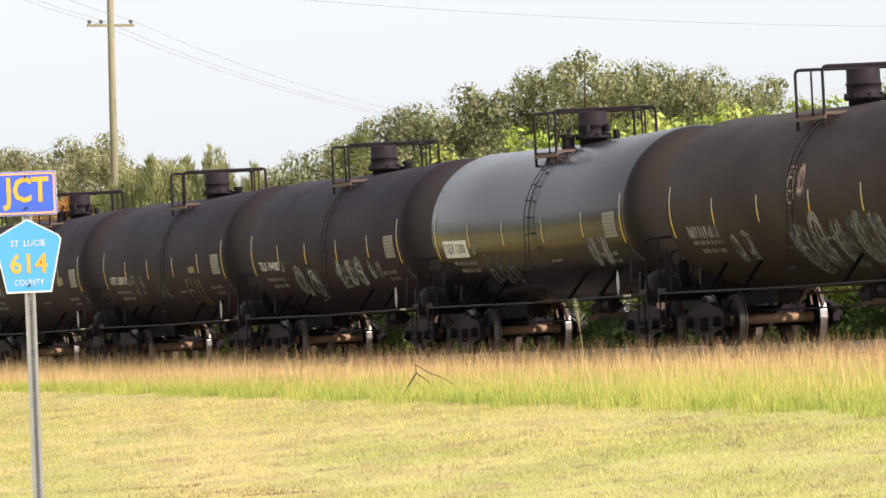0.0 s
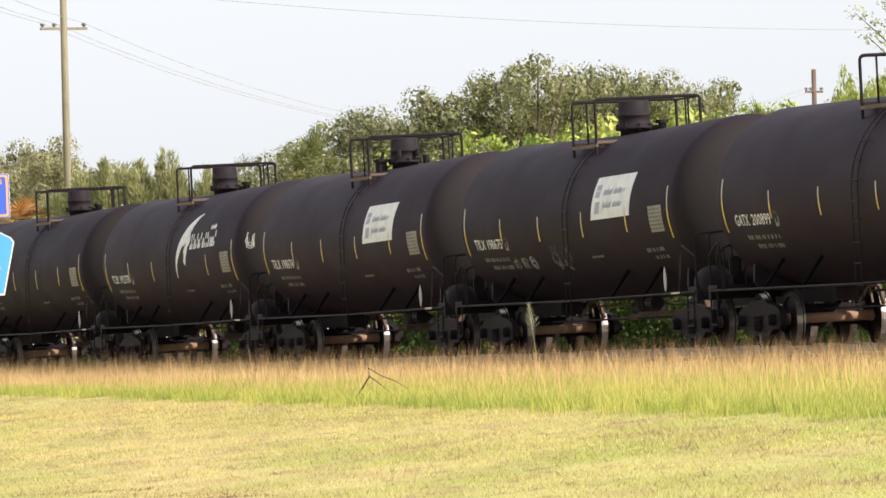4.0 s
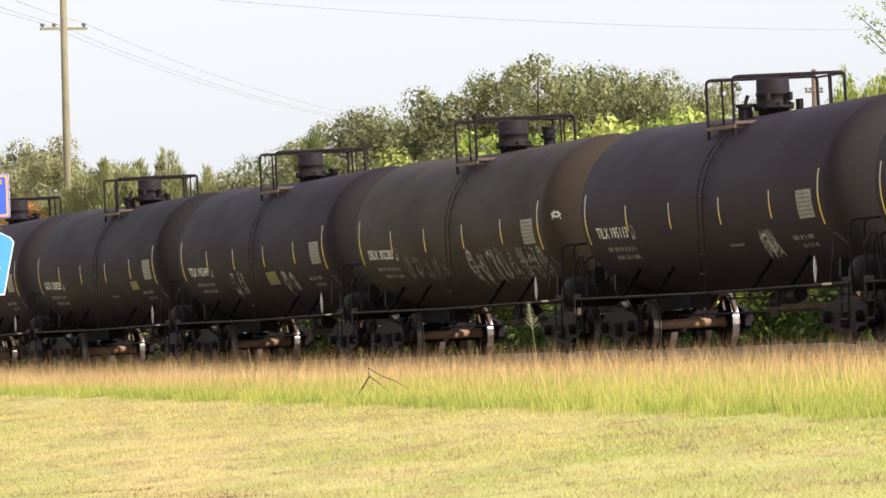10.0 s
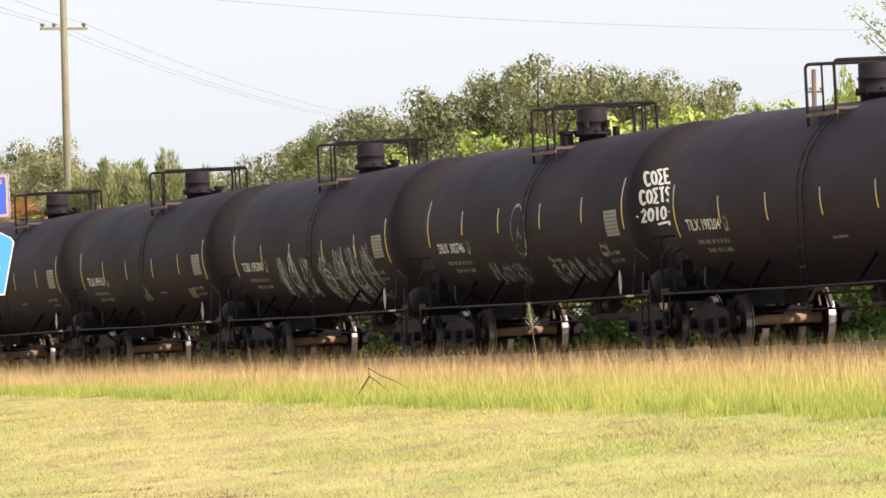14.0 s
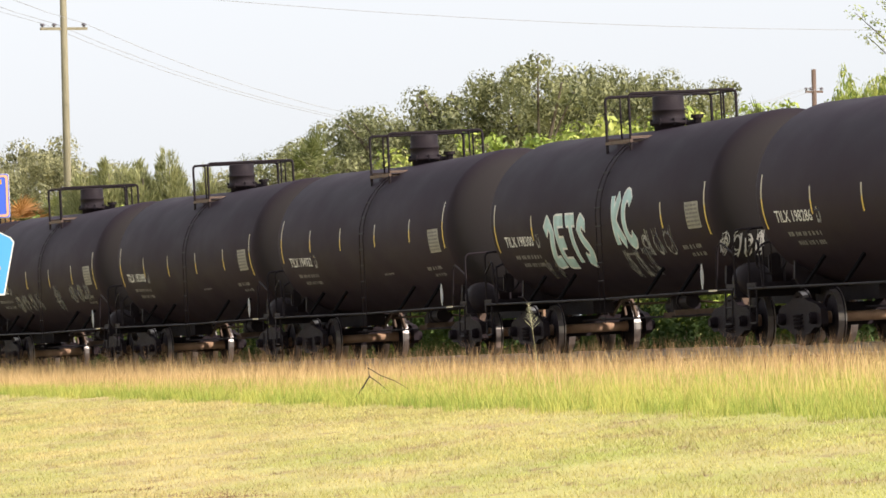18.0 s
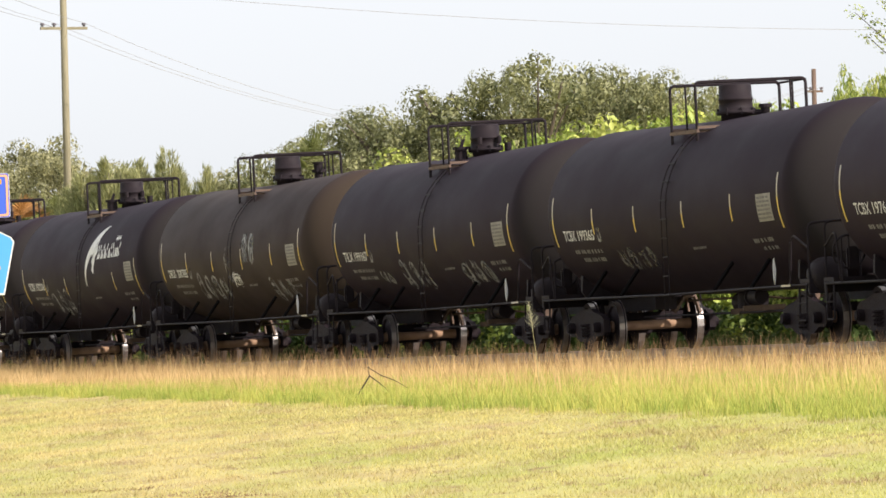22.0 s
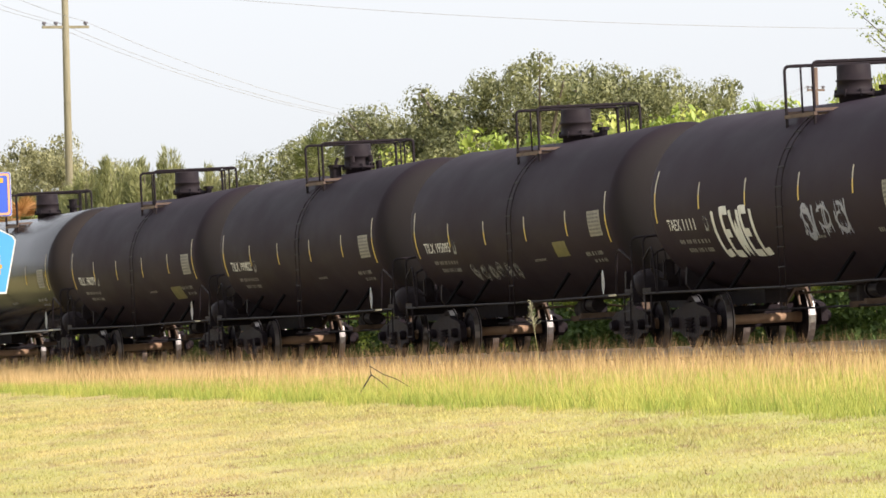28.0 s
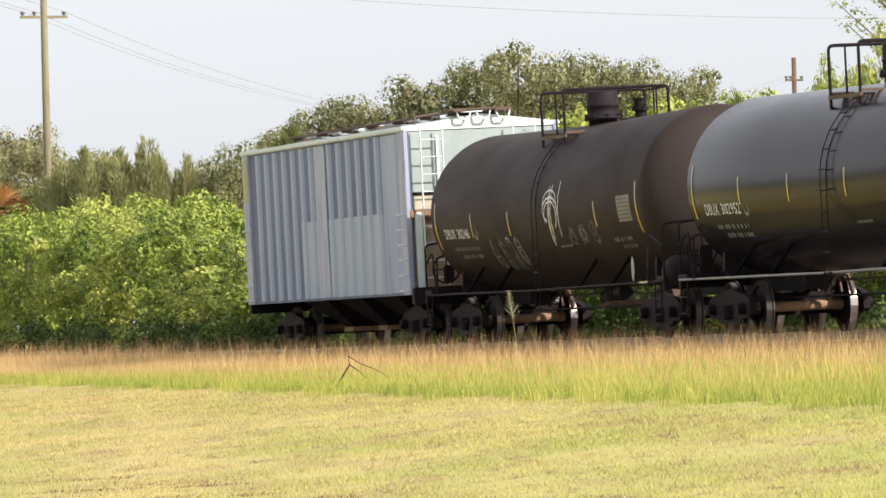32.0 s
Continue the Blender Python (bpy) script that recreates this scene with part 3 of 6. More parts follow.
blades("seed_stalks", x, y, GZ(p) - 0.02, rng.uniform(0.4, 0.78, len(x)) * np.interp(y, (95, 132, 175), (0.85, 1.0, 1.35)), rng.uniform(0.003, 0.0055, len(x)), rng.uniform(0.05, 0.35, len(x)), rng, "blade_brown", "thin brown seed stalks standing above the dry grass", "grass")
# dead brown thatch in clods on the mown field
crng = random.Random(19)
clods = [(crng.uniform(-0.058, 0.058) * cy, cy, crng.uniform(0.1, 0.46)) for cy in [49.5 + 34 * (k / 84) ** 1.4 for k in range(84)]]
rng = np.random.default_rng(20)
cx = np.concatenate([rng.normal(c[0], c[2], int(900 * c[2])) for c in clods])
cy = np.concatenate([rng.normal(c[1], 0.3, int(900 * c[2])) for c in clods])
blades("dead_thatch", cx, cy, np.zeros(len(cx)), rng.uniform(0.012, 0.034, len(cx)), rng.uniform(0.006, 0.014, len(cx)), rng.uniform(0.4, 1.6, len(cx)), rng, "thatch", "dead brown thatch and clods on the mown field", "dead grass", seg=1)
# weeds on the far side of the track, in the shade-darkened leaf colour
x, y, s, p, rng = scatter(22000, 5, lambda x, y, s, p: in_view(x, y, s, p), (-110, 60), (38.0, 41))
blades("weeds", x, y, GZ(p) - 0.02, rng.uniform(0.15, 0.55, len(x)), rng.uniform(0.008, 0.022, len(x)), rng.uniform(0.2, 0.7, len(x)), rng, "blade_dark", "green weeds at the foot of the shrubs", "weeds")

# loose stones on the ballast shoulder
x, y, s, p, rng = scatter(9000, 6, in_view, (-22, 30), (31.5, 32.7))
oct_v = np.array([(1, 0, 0), (-1, 0, 0), (0, 1, 0), (0, -1, 0), (0, 0, 1), (0, 0, -1)], float)
oct_f = np.array([(0, 2, 4), (2, 1, 4), (1, 3, 4), (3, 0, 4), (2, 0, 5), (1, 2, 5), (3, 1, 5), (0, 3, 5)])
size = rng.uniform(0.02, 0.05, (len(x), 1, 1))
zz = np.interp(TRACK_P - p, (1.75, 3.1), (BED, 0.42))
sv = oct_v[None] * size * rng.uniform(0.6, 1.3, (len(x), 6, 3)) + np.stack([x, y, zz + 0.01], 1)[:, None]
stones = part_of("ballast_stones", fast_mesh("ballast_stones", sv.reshape(-1, 3), (np.arange(len(x))[:, None, None] * 6 + oct_f[None]).reshape(-1, 3)), "stone")
tagged(stones, "loose pale crushed stones on the ballast shoulder", "gravel", kind="stuff")


# ---- plants ----
def leaf_cloud(name, centres, radii, count, size, seed, squash=0.8):
    """Leaves as small folded diamonds, scattered in clumps."""
    rng = np.random.default_rng(seed)
    c = np.asarray(centres, float)
    r = np.asarray(radii, float)
    w = r ** 2
    pick = rng.choice(len(c), count, p=w / w.sum())
    d = rng.normal(0, 1, (count, 3))
    d /= np.linalg.norm(d, axis=1)[:, None]
    pos = c[pick] + d * (r[pick] * rng.uniform(0.3, 1.0, count) ** 0.4)[:, None] * (1, 1, squash)
    # leaves lie like scales on their clump, so that each clump has a lit and a shaded side
    nrm = d + rng.normal(0, 0.48, (count, 3))
    nrm /= np.linalg.norm(nrm, axis=1)[:, None]
    a = np.cross(nrm, rng.normal(0, 1, (count, 3)))
    a /= np.linalg.norm(a, axis=1)[:, None]
    b = np.cross(nrm, a)
    sz = (size * rng.uniform(0.6, 1.35, count))[:, None]
    verts = np.stack([pos - a * sz * 0.5, pos + b * sz * 0.28 + nrm * sz * 0.1, pos + a * sz * 0.5, pos - b * sz * 0.28 + nrm * sz * 0.1], 1).reshape(-1, 3)
    f = np.arange(count)[:, None] * 4
    return fast_mesh(name, verts, np.concatenate([f + [[0, 1, 2]], f + [[0, 2, 3]]]))


def limbs(trunk_h, trunk_r, spread, top, seed, n=7):
    """Trunk and main limbs; also the limb ends."""
    rng = random.Random(seed)
    bm = bmesh.new()
    lean = [(0.25 * rng.uniform(-1, 1) * i, 0.25 * rng.uniform(-1, 1) * i, trunk_h * i / 3) for i in range(4)]
    tube(bm, lean, trunk_r, 8, 0.7)
    ends = []
    for i in range(n):
        a = i * math.tau / n + rng.uniform(-0.4, 0.4)
        e = Vector((math.cos(a) * spread * rng.uniform(0.45, 0.9), math.sin(a) * spread * rng.uniform(0.45, 0.9), rng.uniform(trunk_h * 1.1, top * 0.92)))
        s0 = Vector(lean[3])
        midp = (s0 + e) / 2 + Vector((rng.uniform(-0.4, 0.4), rng.uniform(-0.4, 0.4), rng.uniform(0, 0.6)))
        tube(bm, [s0, midp, e], trunk_r * 0.5, 6, 0.25)
        for _ in range(2):
            f = e + Vector((rng.uniform(-1, 1), rng.uniform(-1, 1), rng.uniform(-0.2, 0.8))) * spread * 0.3
            tube(bm, [midp, (midp + f) / 2 + Vector((0, 0, 0.2)), f], trunk_r * 0.22, 5, 0.3)
            ends.append(f)
        ends.append(e)
    return bm, ends


def tree_meshes(seed, height, spread, trunk_h, trunk_r, clumps, leaves, leaf, low=-0.55, lump=(0.16, 0.34), core=0, core_leaf=1.8):
    rng = random.Random(seed)
    bm, ends = limbs(trunk_h, trunk_r, spread, height, seed)
    cs, rs = [], []
    for i in range(clumps):
        a, u = rng.uniform(0, math.tau), rng.uniform(low, 1)
        rr = spread * math.sqrt(max(0.05, 1 - u * u)) * rng.uniform(0.55, 1.0)
        mid, half = (height + trunk_h) / 2, (height - trunk_h) / 2
        cs.append((math.cos(a) * rr, math.sin(a) * rr, mid + u * half * rng.uniform(0.75, 1.0)))
        rs.append(rng.uniform(*lump) * spread)
    for e in ends:
        cs.append(e[:])
        rs.append(rng.uniform(*lump) * spread * 0.9)
    tm = bpy.data.meshes.new("trunk")
    bm.to_mesh(tm)
    bm.free()
    cm = leaf_cloud("crown", cs, rs, leaves, leaf, seed)
    if core:
        # close-set larger leaves that fill each clump
        c2 = leaf_cloud("crown", cs, [r * 0.8 for r in rs], core, leaf * core_leaf, seed + 500)
        joined = []
        for me in (cm, c2):
            co = np.empty(len(me.vertices) * 3, np.float32)
            me.vertices.foreach_get("co", co)
            joined.append(co.reshape(-1, 3))
            bpy.data.meshes.remove(me)
        co = np.concatenate(joined)
        f = np.arange(len(co) // 4)[:, None] * 4
        cm = fast_mesh("crown", co, np.concatenate([f + [[0, 1, 2]], f + [[0, 2, 3]]]))
    zs = np.empty(len(cm.vertices) * 3, np.float32)
    cm.vertices.foreach_get("co", zs)
    k = height / np.percentile(zs[2::3], 99.7)
    zs[2::3] *= k
    cm.vertices.foreach_set("co", zs)
    return tm, cm


def plant(name, meshes, leaf_mat, where, label, category, group, bark="bark"):
    e = thing(name, label, category, group, where)
    part_of("trunk", meshes[0], bark, e)
    part_of("crown", meshes[1], leaf_mat, e)
    return e


oak_kinds = [tree_meshes(11 + i, 8.0, 4.2, 1.6, 0.28, 90, 25000, 0.08, -0.1, (0.09, 0.23), 7000, 2.5) for i in range(3)]
OAKS = [(-4.6, 240, 7.95, 0.8), (-2.3, 243, 8.95, 0.9), (0.2, 241, 9.1, 0.95), (2.4, 239, 10.1, 1.05), (5.1, 241, 10.0, 0.95), (8.0, 240, 9.75, 0.8), (6.6, 250, 9.9, 0.9), (-1.0, 252, 8.45, 0.9),
        (-17.0, 282, 9.65, 0.95), (-15.2, 279, 9.1, 0.85), (-13.7, 281, 8.1, 0.7), (-20.5, 285, 9.9, 1.0), (-8.4, 300, 8.4, 0.75), (-6.2, 303, 8.0, 0.7), (-12.6, 262, 7.0, 0.5), (-10.4, 262, 6.6, 0.5)]
for i, (x, y, top, wide) in enumerate(OAKS):
    m = pose(x, y, 0.4, 0, 0, i * 67.0 + (150.0 if i == 9 else 0.0)) @ Matrix.Diagonal((wide, wide, (top - 0.4) / 8.0, 1))
    if i < 3:
        t = plant("oak_tree", oak_kinds[i], "leaf_oak", m, "broad dull green oak tree with an uneven crown", "tree", "oaks behind the track")
    else:
        t = thing("oak_tree", "broad dull green oak tree with an uneven crown", "tree", "oaks behind the track", m)
        part_of("trunk", oak_kinds[i % 3][0], "bark", t)
        cr = part_of("crown", oak_kinds[i % 3][1], "leaf_oak", t)
        if x < -6:
            cr.material_slots[0].link = "OBJECT"
            cr.material_slots[0].material = M["leaf_olive"]

bush_kinds = [tree_meshes(31 + i, 5.0, 3.0, 0.5, 0.07, 90, 8800, 0.112, -0.6, (0.09, 0.22), 3800) for i in range(3)]
back_kind = tree_meshes(37, 5.0, 3.0, 0.5, 0.07, 80, 4800, 0.13, -0.4, (0.09, 0.22), 2400)
rng = random.Random(8)
BUSHES = []
for row, (p0, step, h0) in enumerate(((41.6, 4.4, 4.7), (46.4, 5.2, 5.6))):
    s0 = -112.0 + row * 2
    while s0 < 16:
        low = (0.7 if -78 < s0 < -40 else 0.88 if s0 < -34 else 1.0) if row else (0.8 if -48 < s0 < -18 else 1.0)
        BUSHES.append((s0 + rng.uniform(-0.8, 0.8), p0 + rng.uniform(-0.7, 0.7), h0 * low * rng.uniform(0.85, 1.1), rng.uniform(0.85, 1.15), rng.uniform(0, 360)))
        s0 += step
for i, (s0, p0, h, wide, turn) in enumerate(BUSHES):
    m = Matrix.Translation(at(s0, p0, 0.35)) @ pose(0, 0, 0, 0, 0, turn) @ Matrix.Diagonal((wide, wide, h / 5.0, 1))
    bright = i % 3 == 1
    t = thing("shrub", "dense bright yellow-green leafy shrub" if bright else "dense green leafy shrub behind the track", "shrub", "shrubs along the track", m)
    kind = back_kind if p0 > 44.5 else bush_kinds[i % 3]
    part_of("trunk", kind[0], "bark", t)
    c = part_of("crown", kind[1], "leaf_bush", t)
    if bright:
        c.material_slots[0].link = "OBJECT"
        c.material_slots[0].material = M["leaf_bright"]


# low growth at the foot of the shrubs; its shade is in the leaf colour
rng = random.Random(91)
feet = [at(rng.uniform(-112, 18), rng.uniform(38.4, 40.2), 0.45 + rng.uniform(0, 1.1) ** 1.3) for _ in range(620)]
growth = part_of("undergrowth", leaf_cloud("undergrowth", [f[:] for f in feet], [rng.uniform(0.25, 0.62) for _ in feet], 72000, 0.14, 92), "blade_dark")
tagged(growth, "green undergrowth at the foot of the shrubs, darkened for shade", "undergrowth", kind="stuff")

for i, (x, y, h) in enumerate(((8.2, 150.5, 4.7), (8.7, 149.5, 5.4), (9.3, 150, 6.0), (9.9, 148, 6.6), (10.8, 151, 6.8))):
    t = thing("shrub", "dense bright yellow-green leafy shrub", "shrub", "shrubs along the track", pose(x, y, 0.35, 0, 0, 77 * i) @ Matrix.Diagonal((0.34, 0.34, h / 5.0, 1)))
    part_of("trunk", bush_kinds[i % 3][0], "bark", t)
    c = part_of("crown", bush_kinds[i % 3][1], "leaf_bush", t)
    c.material_slots[0].link = "OBJECT"
    c.material_slots[0].material = M["leaf_bright"]


def palm_meshes(seed, h, fronds=26, size=1.0):
    """Fan palm: a rough trunk and pleated fans on stalks."""
    rng = random.Random(seed)
    bm = bmesh.new()
    tube(bm, [(0, 0, 0), (0.1, 0.05, h * 0.5), (0.05, 0, h)], 0.16, 8, 0.85)
    tm = bpy.data.meshes.new("trunk")
    bm.to_mesh(tm)
    bm.free()
    v, f = [], []
    for i in range(fronds):
        a, el = rng.uniform(0, math.tau), rng.uniform(-0.5, 1.35)
        d = Vector((math.cos(a) * math.cos(el), math.sin(a) * math.cos(el), math.sin(el)))
        root = Vector((0.05, 0, h))
        hub = root + d * rng.uniform(0.5, 0.9) * size
        side = d.cross(Vector((0, 0, 1))).normalized()
        up = side.cross(d).normalized()
        for k in range(13):
            g = (k - 6) / 6 * 1.25
            tip = hub + (d * math.cos(g) + side * math.sin(g)) * rng.uniform(0.65, 0.9) * size + Vector((0, 0, -0.18 * size * abs(g)))
            off = (side * math.cos(g) - d * math.sin(g)) * 0.035
            midp = (hub + tip) / 2 + up * 0.03
            n = len(v)
            v += [hub[:], (midp + off)[:], tip[:], (midp - off)[:]]
            f += [(n, n + 1, n + 2), (n, n + 2, n + 3)]
        n = len(v)
        v += [(root + side * 0.015)[:], (root - side * 0.015)[:], hub[:]]
        f.append((n, n + 1, n + 2))
    return tm, raw_mesh("fronds", v, f)


palm_kinds = [palm_meshes(51, 6.6), palm_meshes(52, 6.0, 30, 1.1)]
PALMS = [(-13.6, 248, 6.3), (-13.0, 247, 6.0), (-10.9, 246, 6.1), (-4.1, 233, 8.05), (-16.2, 255, 6.4), (-15.3, 252, 6.2), (-14.6, 250, 6.3), (7.4, 160, 6.0), (6.5, 163, 5.6)]
for i, (x, y, top) in enumerate(PALMS):
    kind = palm_kinds[i % 2]
    t = thing("palm_tree", "cabbage palm with grey-green fan leaves", "palm tree", "palms behind the track", pose(x, y, 0.4, 0, 0, 40 * i) @ Matrix.Diagonal((0.6, 0.6, (top - 0.4) / 7.4, 1)))
    part_of("trunk", kind[0], "bark", t)
    c = part_of("fronds", kind[1], "leaf_palm", t)
dry = thing("dead_palm", "dead orange-brown palm among green palms", "palm tree", "", pose(-15.0, 248, 0.4, 0, 0, 20) @ Matrix.Diagonal((1.2, 1.2, 0.79, 1)))
part_of("trunk", palm_kinds[0][0], "bark", dry)
dc = part_of("fronds", palm_kinds[0][1], "leaf_dry", dry)
dc.material_slots[0].link = "OBJECT"
dc.material_slots[0].material = M["leaf_dry"]

# woods that close the field beyond its left side
rng = random.Random(71)
woods = []
for k in range(190):
    f = rng.random()
    woods.append((-24 - 120 * f + rng.uniform(-2, 2), 292 - 40 * f + rng.uniform(0, 12), rng.uniform(1.0, 12.0) * (0.85 + 0.25 * math.sin(f * 31))))
far_woods = part_of("far_woods", leaf_cloud("far_woods", woods, [rng.uniform(1.8, 3.4) for _ in woods], 26000, 0.5, 72), "leaf_oak")
tagged(far_woods, "dark green woods closing the far side of the field", "woods", kind="stuff")


# feathery young pines
def feathery_meshes(seed, h, spread, strands):
    rng = np.random.default_rng(seed)
    bm = bmesh.new()
    tube(bm, [(0, 0, 0), (0.05, 0.03, h * 0.5), (0, 0, h * 0.97)], 0.07, 6, 0.2)
    tm = bpy.data.meshes.new("trunk")
    bm.to_mesh(tm)
    bm.free()
    f = rng.uniform(0.12, 1.0, strands) ** 0.9
    bough = rng.integers(0, 46, strands)
    ba, bf = rng.uniform(0, math.tau, 46), np.sort(rng.uniform(0.1, 1.0, 46))
    f = 0.35 * f + 0.65 * bf[bough]
    a = ba[bough] + rng.normal(0, 0.35, strands)
    out = rng.uniform(0.1, 1.0, strands) ** 0.7 * spread * (1.06 - f) ** 0.7
    base = np.stack([np.cos(a) * out, np.sin(a) * out, h * f + 0.35 * out], 1)
    way = np.stack([np.cos(a) * 0.35, np.sin(a) * 0.35, np.ones(strands)], 1) + rng.normal(0, 0.22, (strands, 3))
    way /= np.linalg.norm(way, axis=1)[:, None]
    side = np.cross(way, rng.normal(0, 1, (strands, 3)))
    side /= np.linalg.norm(side, axis=1)[:, None]
    ln = rng.uniform(0.16, 0.38, (strands, 1))
    w = rng.uniform(0.01, 0.019, (strands, 1))
    v = np.stack([base, base + way * ln * 0.5 + side * w, base + way * ln, base + way * ln * 0.5 - side * w], 1).reshape(-1, 3)
    k = np.arange(strands)[:, None] * 4
    return tm, fast_mesh("crown", v, np.concatenate([k + [[0, 1, 2]], k + [[0, 2, 3]]]))


pine_kinds = [feathery_meshes(61, 7.0, 1.5, 13000), feathery_meshes(62, 7.0, 1.1, 9000)]
PINES = [(-12.1, 241, 7.2, 1.25), (-11.2, 240, 7.65, 1.35), (-10.85, 241, 7.45, 1.4), (-10.45, 242, 7.6, 1.4), (-10.05, 240, 7.3, 1.3), (-9.9, 241, 7.0, 1.1), (-9.15, 240, 7.85, 1.0), (-8.7, 242, 6.9, 1.0), (-7.95, 240, 7.25, 0.85), (-12.9, 243, 6.8, 0.9)]
for i, (x, y, top, wide) in enumerate(PINES):
    m = pose(x, y, 0.4, 0, 0, 53.0 * i) @ Matrix.Diagonal((wide, wide, (top - 0.4) / 7.15, 1))
    plant("young_pine", pine_kinds[i % 2], "leaf_feather", m, "feathery young pine with soft upright needles", "tree", "young pines behind the track")

# slender tree with open branches
sl_rng = random.Random(77)
bm = bmesh.new()
tips = []
tube(bm, [(0, 0, 0), (0.1, 0, 3), (-0.05, 0.1, 6), (0.1, 0, 9.2)], 0.1, 7, 0.25)
for i in range(26):
    h = sl_rng.uniform(3.2, 8.8)
    a = sl_rng.uniform(0, math.tau)
    ln = sl_rng.uniform(0.7, 1.7)
    e = Vector((math.cos(a) * ln, math.sin(a) * ln, h + ln * 0.9))
    tube(bm, [(0, 0, h), (e.x * 0.5, e.y * 0.5, h + ln * 0.35), e], 0.025, 5, 0.3)
    for k in range(5):
        f = 0.35 + 0.16 * k
        tips.append((e.x * f, e.y * f, h + ln * (0.2 + 0.7 * f)))
tm = bpy.data.meshes.new("trunk")
bm.to_mesh(tm)
bm.free()
sl = plant("slender_tree", (tm, leaf_cloud("crown", tips, [0.26] * len(tips), 4600, 0.075, 78)), "leaf_bright", pose(10.65, 152, 0.4) @ Matrix.Diagonal((1, 1, 0.9, 1)), "slender young tree with open leafy branches", "tree", "")

# ---- poles and wires ----
def utility_pole(x, y, top, arm_z, r, arm_turn, lean, label, mat="pole", arm_len=2.2):
    e = thing("utility_pole", label, "utility pole", "poles", pose(x, y, 0.4, 0, lean, 0))
    part("shaft", lathe([(-0.3, 0), (-0.3, r), (top * 0.5, r * 0.88), (top, r * 0.72), (top + 0.01, 0)], 14, "z"), mat, e, smooth=True)
    a = pose(0, 0, 0, 0, 0, arm_turn)
    arm = bmesh.new()
    box(arm, (0, 0, arm_z), (arm_len, 0.09, 0.1))
    bmesh.ops.transform(arm, matrix=a, verts=arm.verts[:])
    part("crossarm", arm, mat, e)
    ends = []
    for k in (-1.0 * arm_len / 2.2, -0.45 * arm_len / 2.2, 0.95 * arm_len / 2.2):
        b = bmesh.new()
        cyl(b, (k, 0, arm_z + 0.06), (k, 0, arm_z + 0.14), 0.05, 10)
        cyl(b, (k, 0, arm_z + 0.12), (k, 0, arm_z + 0.2), 0.1, 10, 0.07)
        bmesh.ops.transform(b, matrix=a, verts=b.verts[:])
        part("insulator", b, "ceramic", e)
        ends.append((pose(x, y, 0.4, 0, lean, 0) @ a @ Vector((k, 0, arm_z + 0.2))))
    return ends


ends_a = utility_pole(-13.95, 262, 16.5, 12.75, 0.16, 24, 1.55, "weathered tall wooden utility pole with a crossarm", "pole", 1.85)
ends_b = utility_pole(17.35, 330, 12.05, 11.0, 0.15, 24, 1.7, "distant brown wooden utility pole above the trees", "dark_pole", 0.9)
wires = thing("power_lines", "thin grey sagging power lines between wooden poles", "power lines", "", pose(0, 0, 0))
for i, (a, b) in enumerate(zip(ends_a, ends_b)):
    pts = [a.lerp(b, k / 16) + Vector((0, 0, -3.2 * 4 * (k / 16) * (1 - k / 16))) for k in range(17)]
    part("wire", pipe(pts, 0.009, 4), "wire", wires)
    c = a + Vector((-8, -150, 6))
    pts = [a.lerp(c, k / 12) + Vector((0, 0, -2.0 * 4 * (k / 12) * (1 - k / 12))) for k in range(13)]
    part("wire", pipe(pts, 0.009, 4), "wire", wires)
top_a, top_b = Vector((-13.0, 258, 14.5)), Vector((18, 266, 11.6))
part("wire", pipe([top_a.lerp(top_b, k / 10) + Vector((0, 0, -0.4 * 4 * (k / 10) * (1 - k / 10))) for k in range(11)], 0.012, 4), "wire", wires)

# ---- road sign ----
sign = thing("road_sign", "blue pentagon county route sign under a blue junction plate", "road sign", "", pose(-4.2, 64, 0.015, 0, 0.6, 0))
post = prism([(-0.048, 0.0), (-0.048, 0.035), (0.048, 0.035), (0.048, 0.0), (0.022, 0.0), (0.014, 0.026), (-0.014, 0.026), (-0.022, 0.0)], -0.4, 3.0, "xy")
part("post", post, "galv", sign, "galvanised steel channel post")
holes = bmesh.new()
for k in range(60):
    box(holes, (0, 0.0255, 0.1 + k * 0.03), (0.012, 0.004, 0.014))
part("post_holes", holes, "ink", sign)


def plate(name, outline, inset, y, mat, label):
    p = part(name, prism(outline, y, y + 0.004, "xz"), "white", sign, label)
    cx, cz = sum(u for u, _ in outline) / len(outline), sum(w for _, w in outline) / len(outline)
    part("sheeting", prism([(cx + (u - cx) * inset, cz + (w - cz) * inset) for u, w in outline], y - 0.002, y - 0.0005, "xz"), mat, p)
    return p


def border(outline, cx, cz, w0, h0, w1, h1, y, mat, parent):
    """A painted line round a plate, between two scalings of its outline."""
    v = [(cx + (u - cx) * w0, y, cz + (w - cz) * h0) for u, w in outline] + [(cx + (u - cx) * w1, y, cz + (w - cz) * h1) for u, w in outline]
    n = len(outline)
    part_of("border_line", raw_mesh("border_line", v, [(k, (k + 1) % n, n + (k + 1) % n, n + k) for k in range(n)]), mat, parent)


def sign_text(key, cx, cz, y, mat, parent):
    co, faces = SIGN_WORDS[key]
    me = raw_mesh("lettering", [(cx + u, y, cz + w) for u, w in co], faces)
    part_of("lettering", me, mat, parent)


